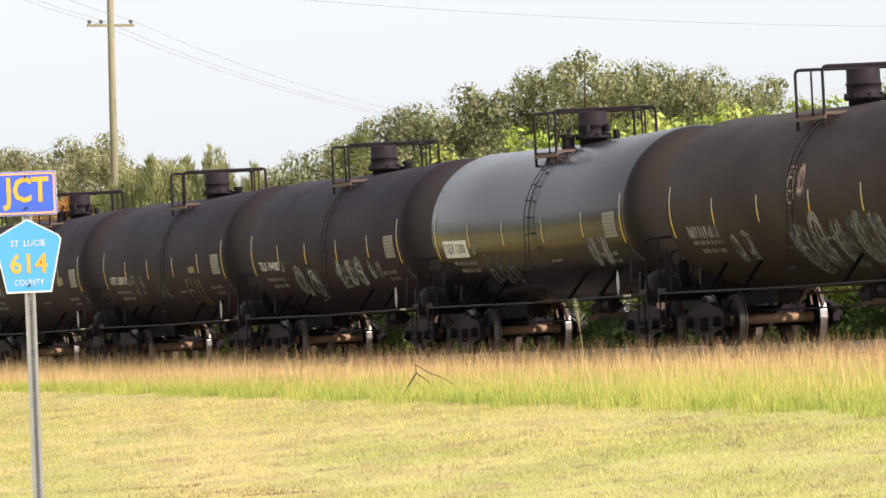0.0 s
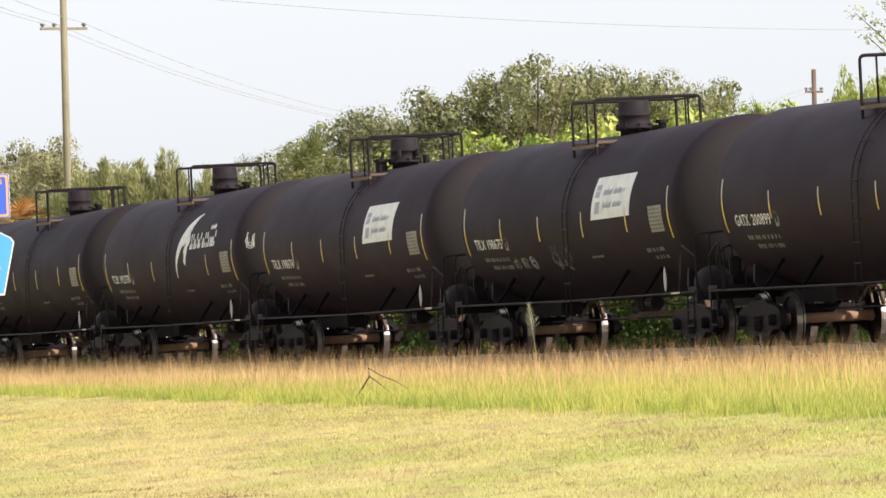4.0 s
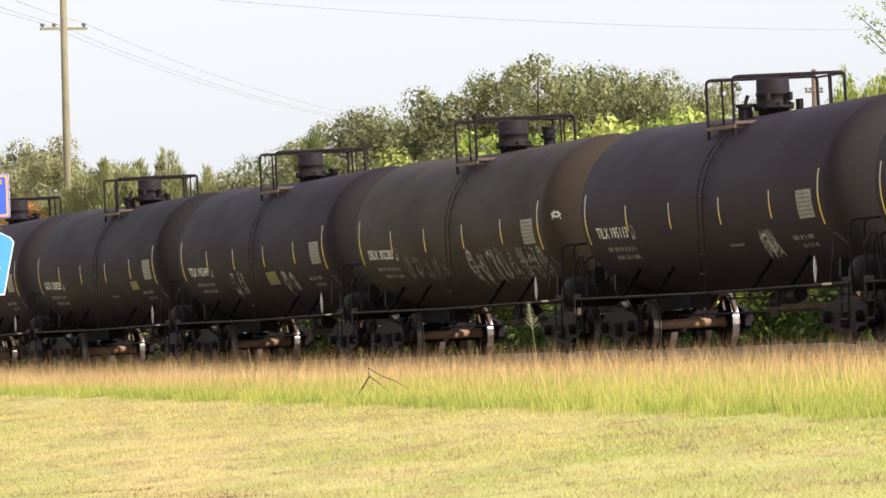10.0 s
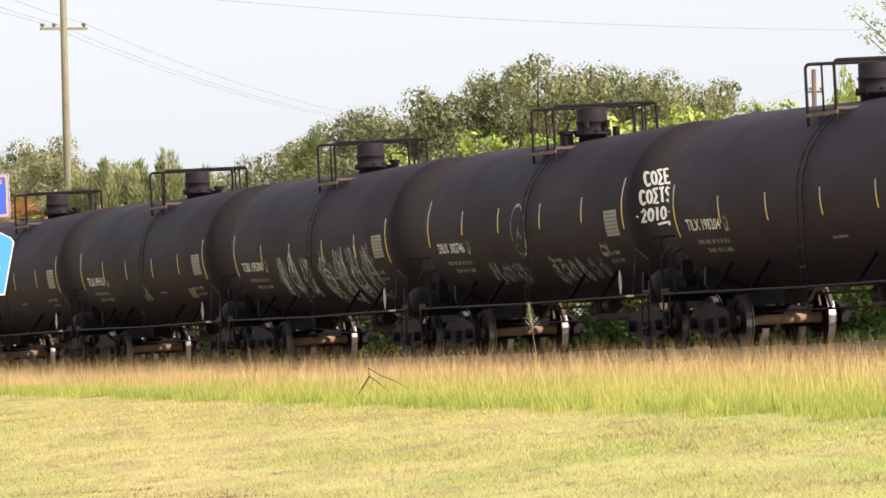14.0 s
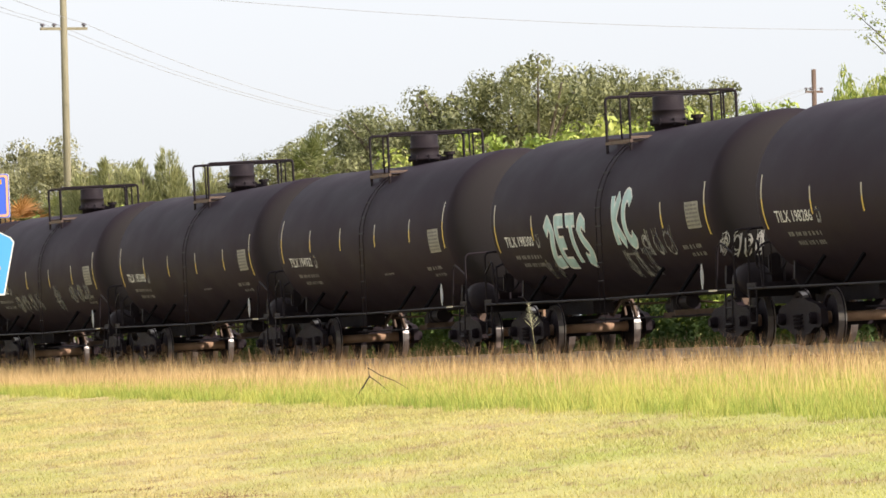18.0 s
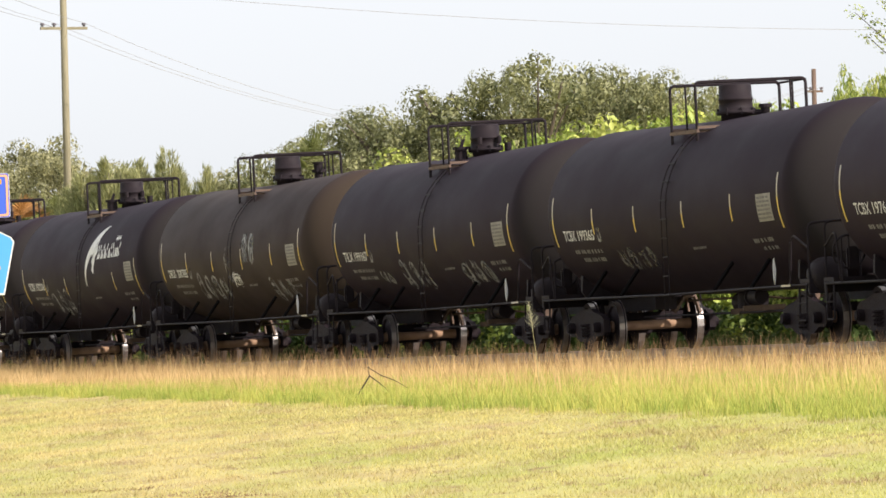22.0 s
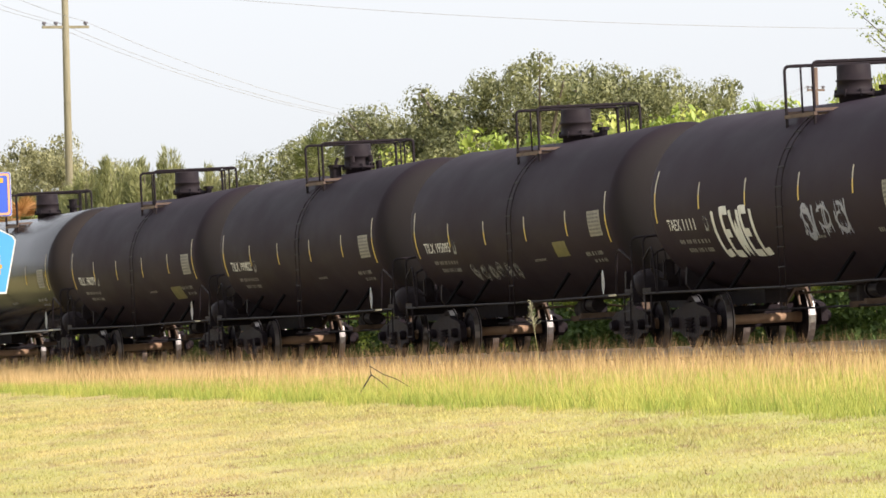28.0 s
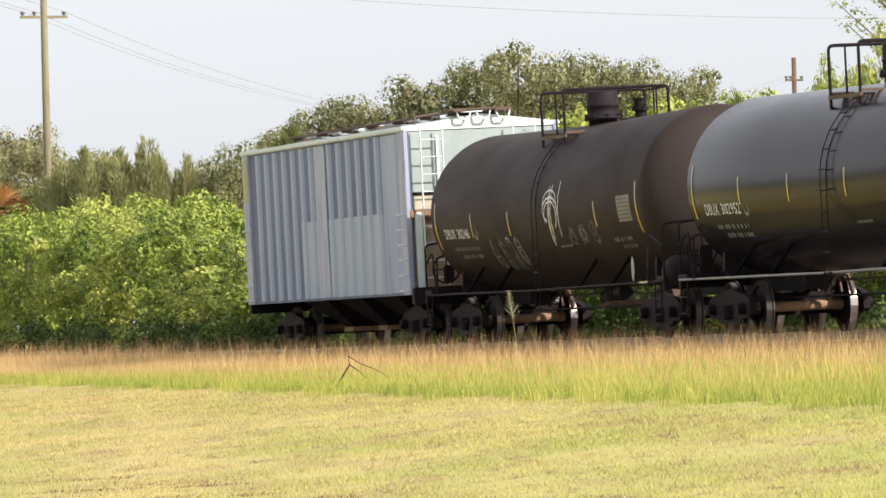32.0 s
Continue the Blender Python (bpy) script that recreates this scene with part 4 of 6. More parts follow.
pent = [(-0.21, 1.95), (0.2, 1.95), (0.305, 2.43), (0.28, 2.47), (0.0, 2.62), (-0.28, 2.47), (-0.305, 2.43)]
pp = plate("route_marker", pent, 0.955, -0.012, "sign_blue", "pale blue pentagon route marker edged in white")
sign_text("ST", -0.12, 2.4, -0.017, "white", pp)
sign_text("LUCIE", 0.06, 2.4, -0.017, "white", pp)
sign_text("614", 0.0, 2.215, -0.017, "sign_yellow", pp)
sign_text("COUNTY", 0.0, 2.045, -0.017, "white", pp)
jct = [(-0.28, 2.66), (-0.265, 2.65), (0.265, 2.65), (0.28, 2.665), (0.28, 3.035), (0.265, 3.05), (-0.265, 3.05), (-0.28, 3.035)]
jp = plate("junction_plate", jct, 0.985, -0.012, "jct_blue", "deep blue junction plate with an orange border line")
border(jct, 0.0, 2.85, 0.955, 0.94, 0.885, 0.845, -0.0165, "sign_border", jp)
sign_text("JCT", 0.0, 2.85, -0.017, "sign_yellow", jp)
for z in (2.02, 2.72, 3.0):
    b = bmesh.new()
    cyl(b, (0, -0.026, z), (0, -0.016, z), 0.012, 8)
    part("bolt", b, "ink", sign)

# ---- fallen branch in the grass ----
br = thing("fallen_branch", "bare dead forked branch standing out of the grass", "branch", "", pose(-1.37, 104.3, 0.5))
bm = bmesh.new()
tube(bm, [(-0.03, 0, -0.12), (0.0, 0, 0.0), (0.19, 0, 0.28)], 0.015, 5, 0.8)
tube(bm, [(0.19, 0, 0.28), (0.33, 0, 0.17), (0.46, 0, 0.04)], 0.009, 5, 0.7)
tube(bm, [(0.19, 0, 0.28), (0.17, 0.03, 0.41), (0.36, 0.05, 0.28), (0.55, 0.03, 0.2), (0.75, 0, 0.07)], 0.01, 5, 0.5)
tube(bm, [(0.03, 0, 0.06), (0.12, 0, -0.02)], 0.008, 5, 0.6)
part("forked_twig", bm, "twig", br)
# one tall seed stalk
st = thing("tall_weed", "single tall pale weed with a feathery seed head", "weed", "", pose(1.22, 96, 0.42) @ Matrix.Diagonal((1, 1, 1.18, 1)))
bm = bmesh.new()
tube(bm, [(0, 0, 0), (-0.03, 0, 0.5), (-0.1, 0, 1.1)], 0.005, 5, 0.5)
part("stalk", bm, "straw", st)
plume = bmesh.new()
prng = random.Random(5)
for k in range(34):
    f = k / 33
    z = 0.8 + 0.3 * f
    core = Vector((-0.03 - 0.07 * (z - 0.5) / 0.6, 0, z))
    a, ln = k * 2.4, 0.13 * (1 - 0.75 * f) * prng.uniform(0.6, 1.0)
    tube(plume, [core, core + Vector((math.cos(a) * ln, math.sin(a) * ln, ln * 0.7))], 0.0028, 4, 0.6)
tube(plume, [(-0.065, 0, 0.8), (-0.1, 0, 1.1)], 0.005, 5, 0.4)
part("seed_head", plume, "seed", st, "pale feathery seed plume")

# ---- tank cars ----
R, ZC = 1.525, 2.525          # tank radius and height of its axis over the rails
WHEEL_R = 0.457
TRUCK_X = 6.9
AXLE = 0.89


def tank_profile():
    prof = [(-8.17, 0.0)]
    for k in range(1, 13):
        a = k / 12 * math.pi / 2
        prof.append((-7.45 - 0.72 * math.cos(a), R * math.sin(a)))
    return prof + [(-3.7, R), (0.0, R), (3.7, R)] + [(-a, r) for a, r in prof[12::-1]]


def sag(u):
    """The shell slopes a little from both ends to its middle."""
    return -0.07 * max(0.0, 1 - abs(u) / 7.45)


def tank_shell():
    bm = lathe(tank_profile(), 56, "x", (0, 0, ZC))
    for v in bm.verts:
        v.co.z += sag(v.co.x)
    return bm


def on_tank(u, arc, lift=0.008):
    """A place on the shell's camera side: u along the car, arc metres up round the shell from the axis height."""
    a = arc / R
    return (u, -(R + lift) * math.cos(a), ZC + sag(u) + (R + lift) * math.sin(a))


def arc_of(z):
    return R * math.asin(max(-0.98, min(0.98, (z - ZC) / R)))


def patch_on_tank(u0, u1, a0, a1, lift=0.006, n=4, skew=0.0):
    v, f = [], []
    for i in range(n + 1):
        a = a0 + (a1 - a0) * i / n
        d = skew * i / n
        v += [on_tank(u0 + d, a, lift), on_tank(u1 + d, a, lift)]
    for i in range(n):
        f.append((2 * i, 2 * i + 1, 2 * i + 3, 2 * i + 2))
    return raw_mesh("patch", v, f)


def ribbon(pts, w, v, f, place):
    """A painted stroke along points (u, a), laid on a surface by place()."""
    for i, (u, a) in enumerate(pts):
        u0, a0 = pts[max(i - 1, 0)]
        u1, a1 = pts[min(i + 1, len(pts) - 1)]
        d = math.hypot(u1 - u0, a1 - a0) or 1
        nx, na = -(a1 - a0) / d * w, (u1 - u0) / d * w
        v += [place(u - nx, a - na), place(u + nx, a + na)]
        if i:
            k = len(v)
            f.append((k - 4, k - 3, k - 1, k - 2))


def scribble(seed, u0, u1, a0, a1, w, place, cell=0.6, wild=0.5):
    """Unreadable sprayed letters: loops and slashes cell by cell."""
    rng = random.Random(seed)
    v, f = [], []
    n = max(1, round((u1 - u0) / (cell * 1.4)))
    h = a1 - a0
    for i in range(n):
        cu, wd = u0 + (i + 0.5) * (u1 - u0) / n, (u1 - u0) / n * 0.62
        for _ in range(7):
            kind = rng.random()
            o = rng.uniform(-0.15, 0.15) * h
            if kind < 0.45:
                ca, ra, ru = (a0 + a1) / 2 + rng.uniform(-0.2, 0.2) * h, h * rng.uniform(0.2, 0.45), wd * rng.uniform(0.3, 0.6)
                st, sw = rng.uniform(0, 6), rng.uniform(3, 6)
                pts = [(cu + ru * math.cos(st + sw * k / 9), ca + ra * math.sin(st + sw * k / 9)) for k in range(10)]
            elif kind < 0.75:
                x0 = cu + rng.uniform(-0.5, 0.5) * wd
                pts = [(x0 + wild * wd * 0.5 * k / 4, a0 + h * (0.05 + 0.9 * k / 4) + o * 0.5) for k in range(5)]
            else:
                pts = [(cu + wd * (k / 6 - 0.5), (a0 + a1) / 2 + o + h * 0.38 * (1 if k % 2 else -1)) for k in range(7)]
            ribbon(pts, w * rng.uniform(0.35, 0.75), v, f, place)
    return raw_mesh("graffiti", v, f)


def filled(seed, u0, u1, a0, a1, place, cell):
    """Bulging filled letter shapes under the strokes."""
    rng = random.Random(seed)
    v, f = [], []
    n = max(1, round((u1 - u0) / (cell * 1.4)))
    for i in range(n):
        cu, ru = u0 + (i + 0.5) * (u1 - u0) / n, (u1 - u0) / n * rng.uniform(0.42, 0.56)
        ca, ra, sl = (a0 + a1) / 2, (a1 - a0) * rng.uniform(0.42, 0.54), rng.uniform(-0.2, 0.35)
        m = len(v)
        for r in range(7):
            w = math.sqrt(max(0.0, 1 - ((r - 3) / 3.3) ** 2)) * ru * rng.uniform(0.85, 1.1)
            y = ca + ra * (r - 3) / 3
            v += [place(cu - w + sl * (y - ca), y, 0.0055), place(cu + w + sl * (y - ca), y, 0.0055)]
            if r:
                k = m + 2 * r
                f.append((k - 2, k - 1, k + 1, k))
    return raw_mesh("graffiti_fill", v, f)


def make_wheelset():
    """Axle along y with two flanged wheels, at the origin."""
    ax = lathe([(-1.08, 0), (-1.08, 0.075), (-0.86, 0.08), (-0.84, 0.1), (-0.6, 0.1), (-0.5, 0.085), (0.5, 0.085), (0.6, 0.1), (0.84, 0.1), (0.86, 0.08), (1.08, 0.075), (1.08, 0)], 14, "y")
    am = bpy.data.meshes.new("axle")
    ax.to_mesh(am)
    ax.free()
    wheels = []
    for sgn in (-1, 1):
        prof = [(0.80, 0.0), (0.80, 0.12), (0.775, 0.14), (0.76, 0.36), (0.80, 0.385), (0.80, WHEEL_R - 0.004), (0.70, WHEEL_R), (0.685, WHEEL_R + 0.026), (0.665, WHEEL_R + 0.026), (0.66, 0.385), (0.70, 0.36), (0.71, 0.14), (0.66, 0.12), (0.66, 0.0)]
        w = lathe([(a * sgn, r) for a, r in prof], 22, "y")
        wm = bpy.data.meshes.new("wheel")
        w.to_mesh(wm)
        w.free()
        wm.materials.append(M["truck"])
        wm.materials.append(M["tread"])
        for poly in wm.polygons:
            poly.material_index = 1 if abs(poly.normal.y) < 0.6 and math.hypot(poly.center.x, poly.center.z) > 0.42 else 0
        wheels.append(wm)
    return am, wheels


AXLE_ME, WHEEL_ME = make_wheelset()
SIDE_FRAME = [(-1.22, 0.36), (-1.12, 0.30), (-0.78, 0.30), (-0.5, 0.2), (0.5, 0.2), (0.78, 0.30), (1.12, 0.30), (1.22, 0.36), (1.2, 0.6), (1.0, 0.68), (0.5, 0.74), (0.32, 0.8), (-0.32, 0.8), (-0.5, 0.74), (-1.0, 0.68), (-1.2, 0.6)]


def add_truck(car, cx):
    bol = part("truck", block((cx, 0, 0.56), (0.36, 1.9, 0.26), 0.03), "truck", car, "grimy cast steel four-wheel truck")
    for sy in (-1, 1):
        y = sy * 1.0
        sf = prism([(cx + u, w) for u, w in SIDE_FRAME], y - 0.06, y + 0.06, "xz")
        part("side_frame", sf, "truck", bol)
        for k in (-0.14, 0.0, 0.14):
            sp = bmesh.new()
            zs = [0.27 + 0.26 * i / 20 for i in range(21)]
            tube(sp, [(cx + k + 0.055 * math.cos(i * 1.3), y + sy * 0.075 + 0.055 * math.sin(i * 1.3), z) for i, z in enumerate(zs)], 0.014, 4)
            part("spring", sp, "truck", bol)
        for ax in (-AXLE, AXLE):
            cap = bmesh.new()
            cyl(cap, (cx + ax, y + sy * 0.02, WHEEL_R), (cx + ax, y + sy * 0.16, WHEEL_R), 0.1, 12)
            cyl(cap, (cx + ax, y + sy * 0.16, WHEEL_R), (cx + ax, y + sy * 0.19, WHEEL_R), 0.08, 12)
            part("bearing_cap", cap, "truck", bol)
    for ax in (-AXLE, AXLE):
        bb = bmesh.new()
        box(bb, (cx + ax * 0.4, 0, 0.36), (0.1, 1.5, 0.1))
        part("brake_beam", bb, "truck", bol)
    for ax in (-AXLE, AXLE):
        w = part_of("wheelset", AXLE_ME, "rust", car, "rusty axle with two worn steel wheels")
        w.matrix_basis = pose(cx + ax, 0, WHEEL_R)
        for wm in WHEEL_ME:
            part_of("wheel", wm, "truck", w)


def fitting_mesh(build):
    bm = bmesh.new()
    for shape in build:
        cyl(bm, *shape)
    me = bpy.data.meshes.new("vent_valve")
    bm.to_mesh(me)
    bm.free()
    return me


# fittings beside the manway: (part, shapes as from, to, radius, sides)
DOME = {
    "small": [("vent_valve", fitting_mesh([((0.2, 0.46, 3.85), (0.2, 0.46, 4.16), 0.08, 12), ((0.2, 0.46, 4.155), (0.2, 0.46, 4.22), 0.12, 12)])),
              ("branch_pipe", fitting_mesh([((0.2, 0.4, 4.08), (0.1, 0.2, 4.08), 0.05, 8)]))],
    "nozzle": [("loading_nozzle", fitting_mesh([((-0.1, -0.5, 3.85), (-0.1, -0.5, 4.12), 0.13, 12), ((-0.1, -0.5, 4.115), (-0.1, -0.5, 4.17), 0.17, 12)])),
               ("nozzle_elbow", fitting_mesh([((-0.1, -0.5, 4.15), (-0.1, -0.44, 4.32), 0.035, 8)])),
               ("vent_valve", fitting_mesh([((0.1, 0.42, 3.85), (0.1, 0.42, 4.22), 0.07, 10)])),
               ("lid_bolt", fitting_mesh([((0.28, -0.2, 4.2), (0.28, -0.2, 4.34), 0.05, 8)])), ("lid_bolt", fitting_mesh([((0.28, 0.2, 4.2), (0.28, 0.2, 4.34), 0.05, 8)]))],
    "tall": [("vent_valve", fitting_mesh([((0.3, 0.62, 3.7), (0.3, 0.62, 4.2), 0.1, 12), ((0.3, 0.62, 4.195), (0.3, 0.62, 4.26), 0.16, 12), ((0.3, 0.62, 4.255), (0.3, 0.62, 4.4), 0.11, 12), ((0.3, 0.62, 4.395), (0.3, 0.62, 4.43), 0.14, 12)])),
             ("branch_pipe", fitting_mesh([((0.15, 0.25, 4.02), (0.3, 0.62, 4.02), 0.05, 8)]))],
}


def make_car():
    car = thing("tank_car", "black tank car", "tank car", "tank cars of the train")
    part("tank", tank_shell(), "tank", car, smooth=True)
    # dome fittings
    hs = part("manway_housing", lathe([(3.82, 0.27), (4.06, 0.27), (4.065, 0.35), (4.12, 0.35), (4.125, 0.3), (4.3, 0.295), (4.31, 0.31), (4.34, 0.31), (4.345, 0.29), (4.57, 0.285), (4.59, 0.265), (4.595, 0.0)], 28, "z", (-0.05, 0.0, 0)), "frame", car, "black cylindrical manway housing", True)
    for k in range(8):
        b = bmesh.new()
        a = k * math.tau / 8
        cyl(b, (-0.05 + 0.33 * math.cos(a), 0.33 * math.sin(a), 4.05), (-0.05 + 0.33 * math.cos(a), 0.33 * math.sin(a), 4.17), 0.025, 6)
        part("bolt", b, "frame", hs)
    # platform with its railing
    pf = bmesh.new()
    for k in range(7):
        box(pf, (0.1 + (k - 3) * 0.25, -0.8, 3.78), (0.05, 0.42, 0.04))
        box(pf, (0.1 + (k - 3) * 0.25, 0.8, 3.78), (0.05, 0.42, 0.04))
    for y in (-1.0, -0.6, 0.6, 1.0):
        box(pf, (0.1, y, 3.78), (1.7, 0.05, 0.06))
    for u in (-0.72, 0.92):
        box(pf, (u, 0, 3.84), (0.06, 2.0, 0.05))
    # brown walkway colour stands in for sunlight on the platform planks
    part("platform", pf, "walkway", car, "grated dome platform, brown for its sunlit planks")
    for u in (-0.7, 0.9):
        part("handrail", pipe(bent([(u, -1.0, 3.6), (u, -1.0, 4.62), (u, 1.0, 4.62), (u, 1.0, 3.6)], 0.09), 0.029), "frame", car)
    for u, y in ((-0.7, -0.72), (0.9, 0.72), (0.1, 1.0)):
        part("railing_post", pipe([(u, y, 3.78), (u, y, 4.61)], 0.02, 6), "frame", car)
    part("side_rail", pipe([(-0.7, 1.0, 4.6), (0.9, 1.0, 4.6)], 0.02), "frame", car)
    # ladders on both sides, round the upper shell and then straight down
    def ladder_at(d, sy):
        rr = R + 0.055
        top = radians(58) * rr
        if d < top:
            a = (top - d) / rr
            return sy * rr * math.cos(a), ZC - 0.07 + rr * math.sin(a)
        return sy * rr, ZC - 0.07 - (d - top)

    for sy in (-1, 1):
        ld = None
        for u in (0.35, 0.67):
            bm = bmesh.new()
            tube(bm, [(u, *ladder_at(k * 0.22, sy)) for k in range(17)], 0.009, 5)
            if ld is None:
                ld = part("ladder", bm, "frame", car)
            else:
                part("stile", bm, "frame", ld)
        for k in range(11):
            y, z = ladder_at(0.12 + k * 0.33, sy)
            r_ = bmesh.new()
            cyl(r_, (0.31, y, z), (0.71, y, z), 0.014, 6)
            part("rung", r_, "frame", ld)
    # underframe
    for sx in (-1, 1):
        part("stub_sill", prism([(sx * 5.2, 0.72), (sx * 8.75, 0.72), (sx * 8.75, 1.05), (sx * 7.6, 1.15), (sx * 5.2, 1.12)], -0.2, 0.2, "xz"), "frame", car)
        sd = prism([(-1.0, 0.95), (1.0, 0.95), (1.12, 1.12), (1.1, 1.42), (0.9, 1.25), (0.4, 1.02), (-0.4, 1.02), (-0.9, 1.25), (-1.1, 1.42), (-1.12, 1.12)], sx * TRUCK_X - 0.05, sx * TRUCK_X + 0.05, "yz")
        part("saddle", sd, "frame", car)
        part("end_platform", block((sx * 8.3, 0, 1.06), (0.55, 2.9, 0.07), 0.01), "frame", car)
        part("end_sill", block((sx * 8.52, 0, 0.95), (0.1, 2.9, 0.2), 0.015), "frame", car)
        cp = bmesh.new()
        box(cp, (sx * 8.72, 0, 0.85), (0.24, 0.13, 0.16))
        box(cp, (sx * 8.86, 0.06, 0.85), (0.16, 0.16, 0.26))
        part("coupler", cp, "rust", car)
        hose = bmesh.new()
        tube(hose, [(sx * 8.55, -0.35, 0.8), (sx * 8.75, -0.36, 0.5), (sx * 8.93, -0.2, 0.42)], 0.025, 6)
        part("air_hose", hose, "frame", car)
        for sy in (-1, 1):
            part("end_railing", pipe(bent([(sx * 8.5, sy * 1.42, 1.0), (sx * 8.5, sy * 1.42, 2.0), (sx * 8.5, sy * 0.55, 2.04), (sx * 8.5, sy * 0.55, 1.08)], 0.12), 0.022), "frame", car)
            part("grab_iron", pipe(bent([(sx * 7.55, sy * 1.47, 1.0), (sx * 7.75, sy * 1.47, 1.85), (sx * 8.5, sy * 1.42, 1.6)], 0.2), 0.02), "frame", car)
            stp = bmesh.new()
            tube(stp, bent([(sx * 8.0, sy * 1.45, 1.0), (sx * 8.0, sy * 1.47, 0.42), (sx * 8.4, sy * 1.47, 0.42), (sx * 8.4, sy * 1.45, 1.0)], 0.06), 0.018, 5)
            tube(stp, [(sx * 8.0, sy * 1.46, 0.7), (sx * 8.4, sy * 1.46, 0.7)], 0.016, 5)
            part("corner_step", stp, "frame", car)
            if sx > 0:
                # sun glint on the saddle's edge, drawn as a white lens-shaped plate
                lens = [(sy * (1.457 - 0.028 * math.sin(k / 8 * math.pi)), 1.03 + 0.44 * k / 8) for k in range(9)] + [(sy * (1.463 + 0.016 * math.sin(k / 8 * math.pi)), 1.03 + 0.44 * k / 8) for k in range(7, 0, -1)]
                part("jacking_plate", prism(lens, 6.62, 6.65, "yz"), "white", car, "white curved sliver drawn for the sunlit saddle edge")
                part("sill_label", block((7.35, sy * 1.485, 1.0), (0.5, 0.012, 0.035)), "reflector_white", car)
            part("end_stanchion", pipe([(sx * 7.5, sy * 1.46, 1.0), (sx * 7.55, sy * 1.44, 1.72)], 0.02), "frame", car)
    bw = bmesh.new()
    ring = [(-8.64, -0.98 + 0.27 * math.cos(k * math.tau / 20), 1.5 + 0.27 * math.sin(k * math.tau / 20)) for k in range(21)]
    tube(bw, ring, 0.02, 6)
    for k in range(4):
        a = k * math.tau / 4
        tube(bw, [(-8.6, -0.98, 1.5), (-8.64, -0.98 + 0.27 * math.cos(a), 1.5 + 0.27 * math.sin(a))], 0.014, 5)
    cyl(bw, (-8.53, -0.98, 1.5), (-8.64, -0.98, 1.5), 0.05, 8)
    part("brake_wheel", bw, "frame", car)
    part("brake_housing", block((-8.46, -0.98, 1.4), (0.12, 0.2, 0.36), 0.03), "frame", car)
    part("end_reservoir", lathe([(8.1, 0.0), (8.1, 0.2), (8.15, 0.27), (8.25, 0.3), (8.62, 0.3), (8.7, 0.26), (8.74, 0.16), (8.75, 0.0)], 20, "x", (0, -1.1, 1.14)), "frame", car, "round dark air reservoir on the end platform", True)
    for sy in (-1, 1):
        part("side_sill", pipe([(-8.5, sy * 1.45, 1.0), (-4.0, sy * 1.45, 0.985), (0.0, sy * 1.45, 0.97), (4.0, sy * 1.45, 0.985), (8.5, sy * 1.45, 1.0)], 0.022, 8), "frame", car)
        for k in (-5.2, -3.0, 3.0, 5.2):
            br_ = bmesh.new()
            tube(br_, [(k, sy * 1.45, 1.0), (k + 0.1, sy * 1.12, 1.47)], 0.036, 5)
            part("sill_bracket", br_, "black", car)
    ar = bmesh.new()
    cyl(ar, (-1.6, 0.35, 0.78), (-0.4, 0.35, 0.78), 0.17, 14)
    part("air_reservoir", ar, "frame", car)
    bo = bmesh.new()
    cyl(bo, (0, 0, 0.62), (0, 0, 1.05), 0.16, 14)
    cyl(bo, (0, 0, 0.58), (0, 0, 0.66), 0.22, 14)
    part("outlet_valve", bo, "frame", car)
    # brake rigging under the middle
    bc = bmesh.new()
    cyl(bc, (1.1, -0.2, 0.86), (1.6, -0.2, 0.86), 0.13, 14)
    cyl(bc, (1.04, -0.2, 0.86), (1.1, -0.2, 0.86), 0.16, 14)
    part("brake_cylinder", bc, "frame", car)
    part("brake_lever", block((2.05, -0.3, 0.66), (0.06, 0.9, 0.1), 0.01, rz=20), "rigging", car)
    part("brake_lever", block((0.55, 0.1, 0.62), (0.06, 1.1, 0.1), 0.01, rz=-25), "rigging", car)
    part("valve_body", block((1.95, 0.55, 0.72), (0.34, 0.3, 0.4), 0.03), "rigging", car)
    for cx in (-TRUCK_X, TRUCK_X):
        # triangular brake beams ahead of the axles
        for ax in (-0.28, 1.42):
            bt = bmesh.new()
            tube(bt, [(cx + ax, 0.22, 0.66), (cx + ax, 0.42, 0.94), (cx + ax, 0.62, 0.94), (cx + ax, 0.7, 0.62)], 0.045, 5)
            tube(bt, [(cx + ax, 0.5, 0.66), (cx + ax, 0.46, 0.94)], 0.03, 5)
            part("brake_truss", bt, "rigging", car)
    part("train_pipe", pipe(bent([(-8.4, 0.5, 0.86), (-0.5, 0.5, 0.86), (-0.1, 0.75, 0.8), (8.4, 0.75, 0.86)], 0.3), 0.022, 6), "rigging", car)
    for u in (-6.9 + 0.36, 6.9 + 0.36, -6.9 - 1.42, 6.9 - 1.42):
        for sy in (-1, 1):
            part("brake_shoe", block((u, sy * 0.73, 0.44), (0.09, 0.13, 0.4), 0.02), "truck", car)
    rod = bmesh.new()
    tube(rod, [(-5.8, -0.25, 0.6), (5.8, -0.25, 0.6)], 0.02, 5)
    part("brake_rod", rod, "frame", car)
    for sx in (-1, 1):
        add_truck(car, sx * TRUCK_X)
    return car


def stripe_meshes(u, long, up, lean=0.02):
    a0, am, a1 = (-0.57 + up, -0.05 + up, 0.35 + up) if long else (-0.36 + up, -0.12 + up, 0.1 + up)
    return patch_on_tank(u - 0.034, u + 0.034, a0, am, 0.006, 4, lean * 0.5), patch_on_tank(u - 0.034 + lean * 0.5, u + 0.034 + lean * 0.5, am, a1, 0.006, 4, lean * 0.5)


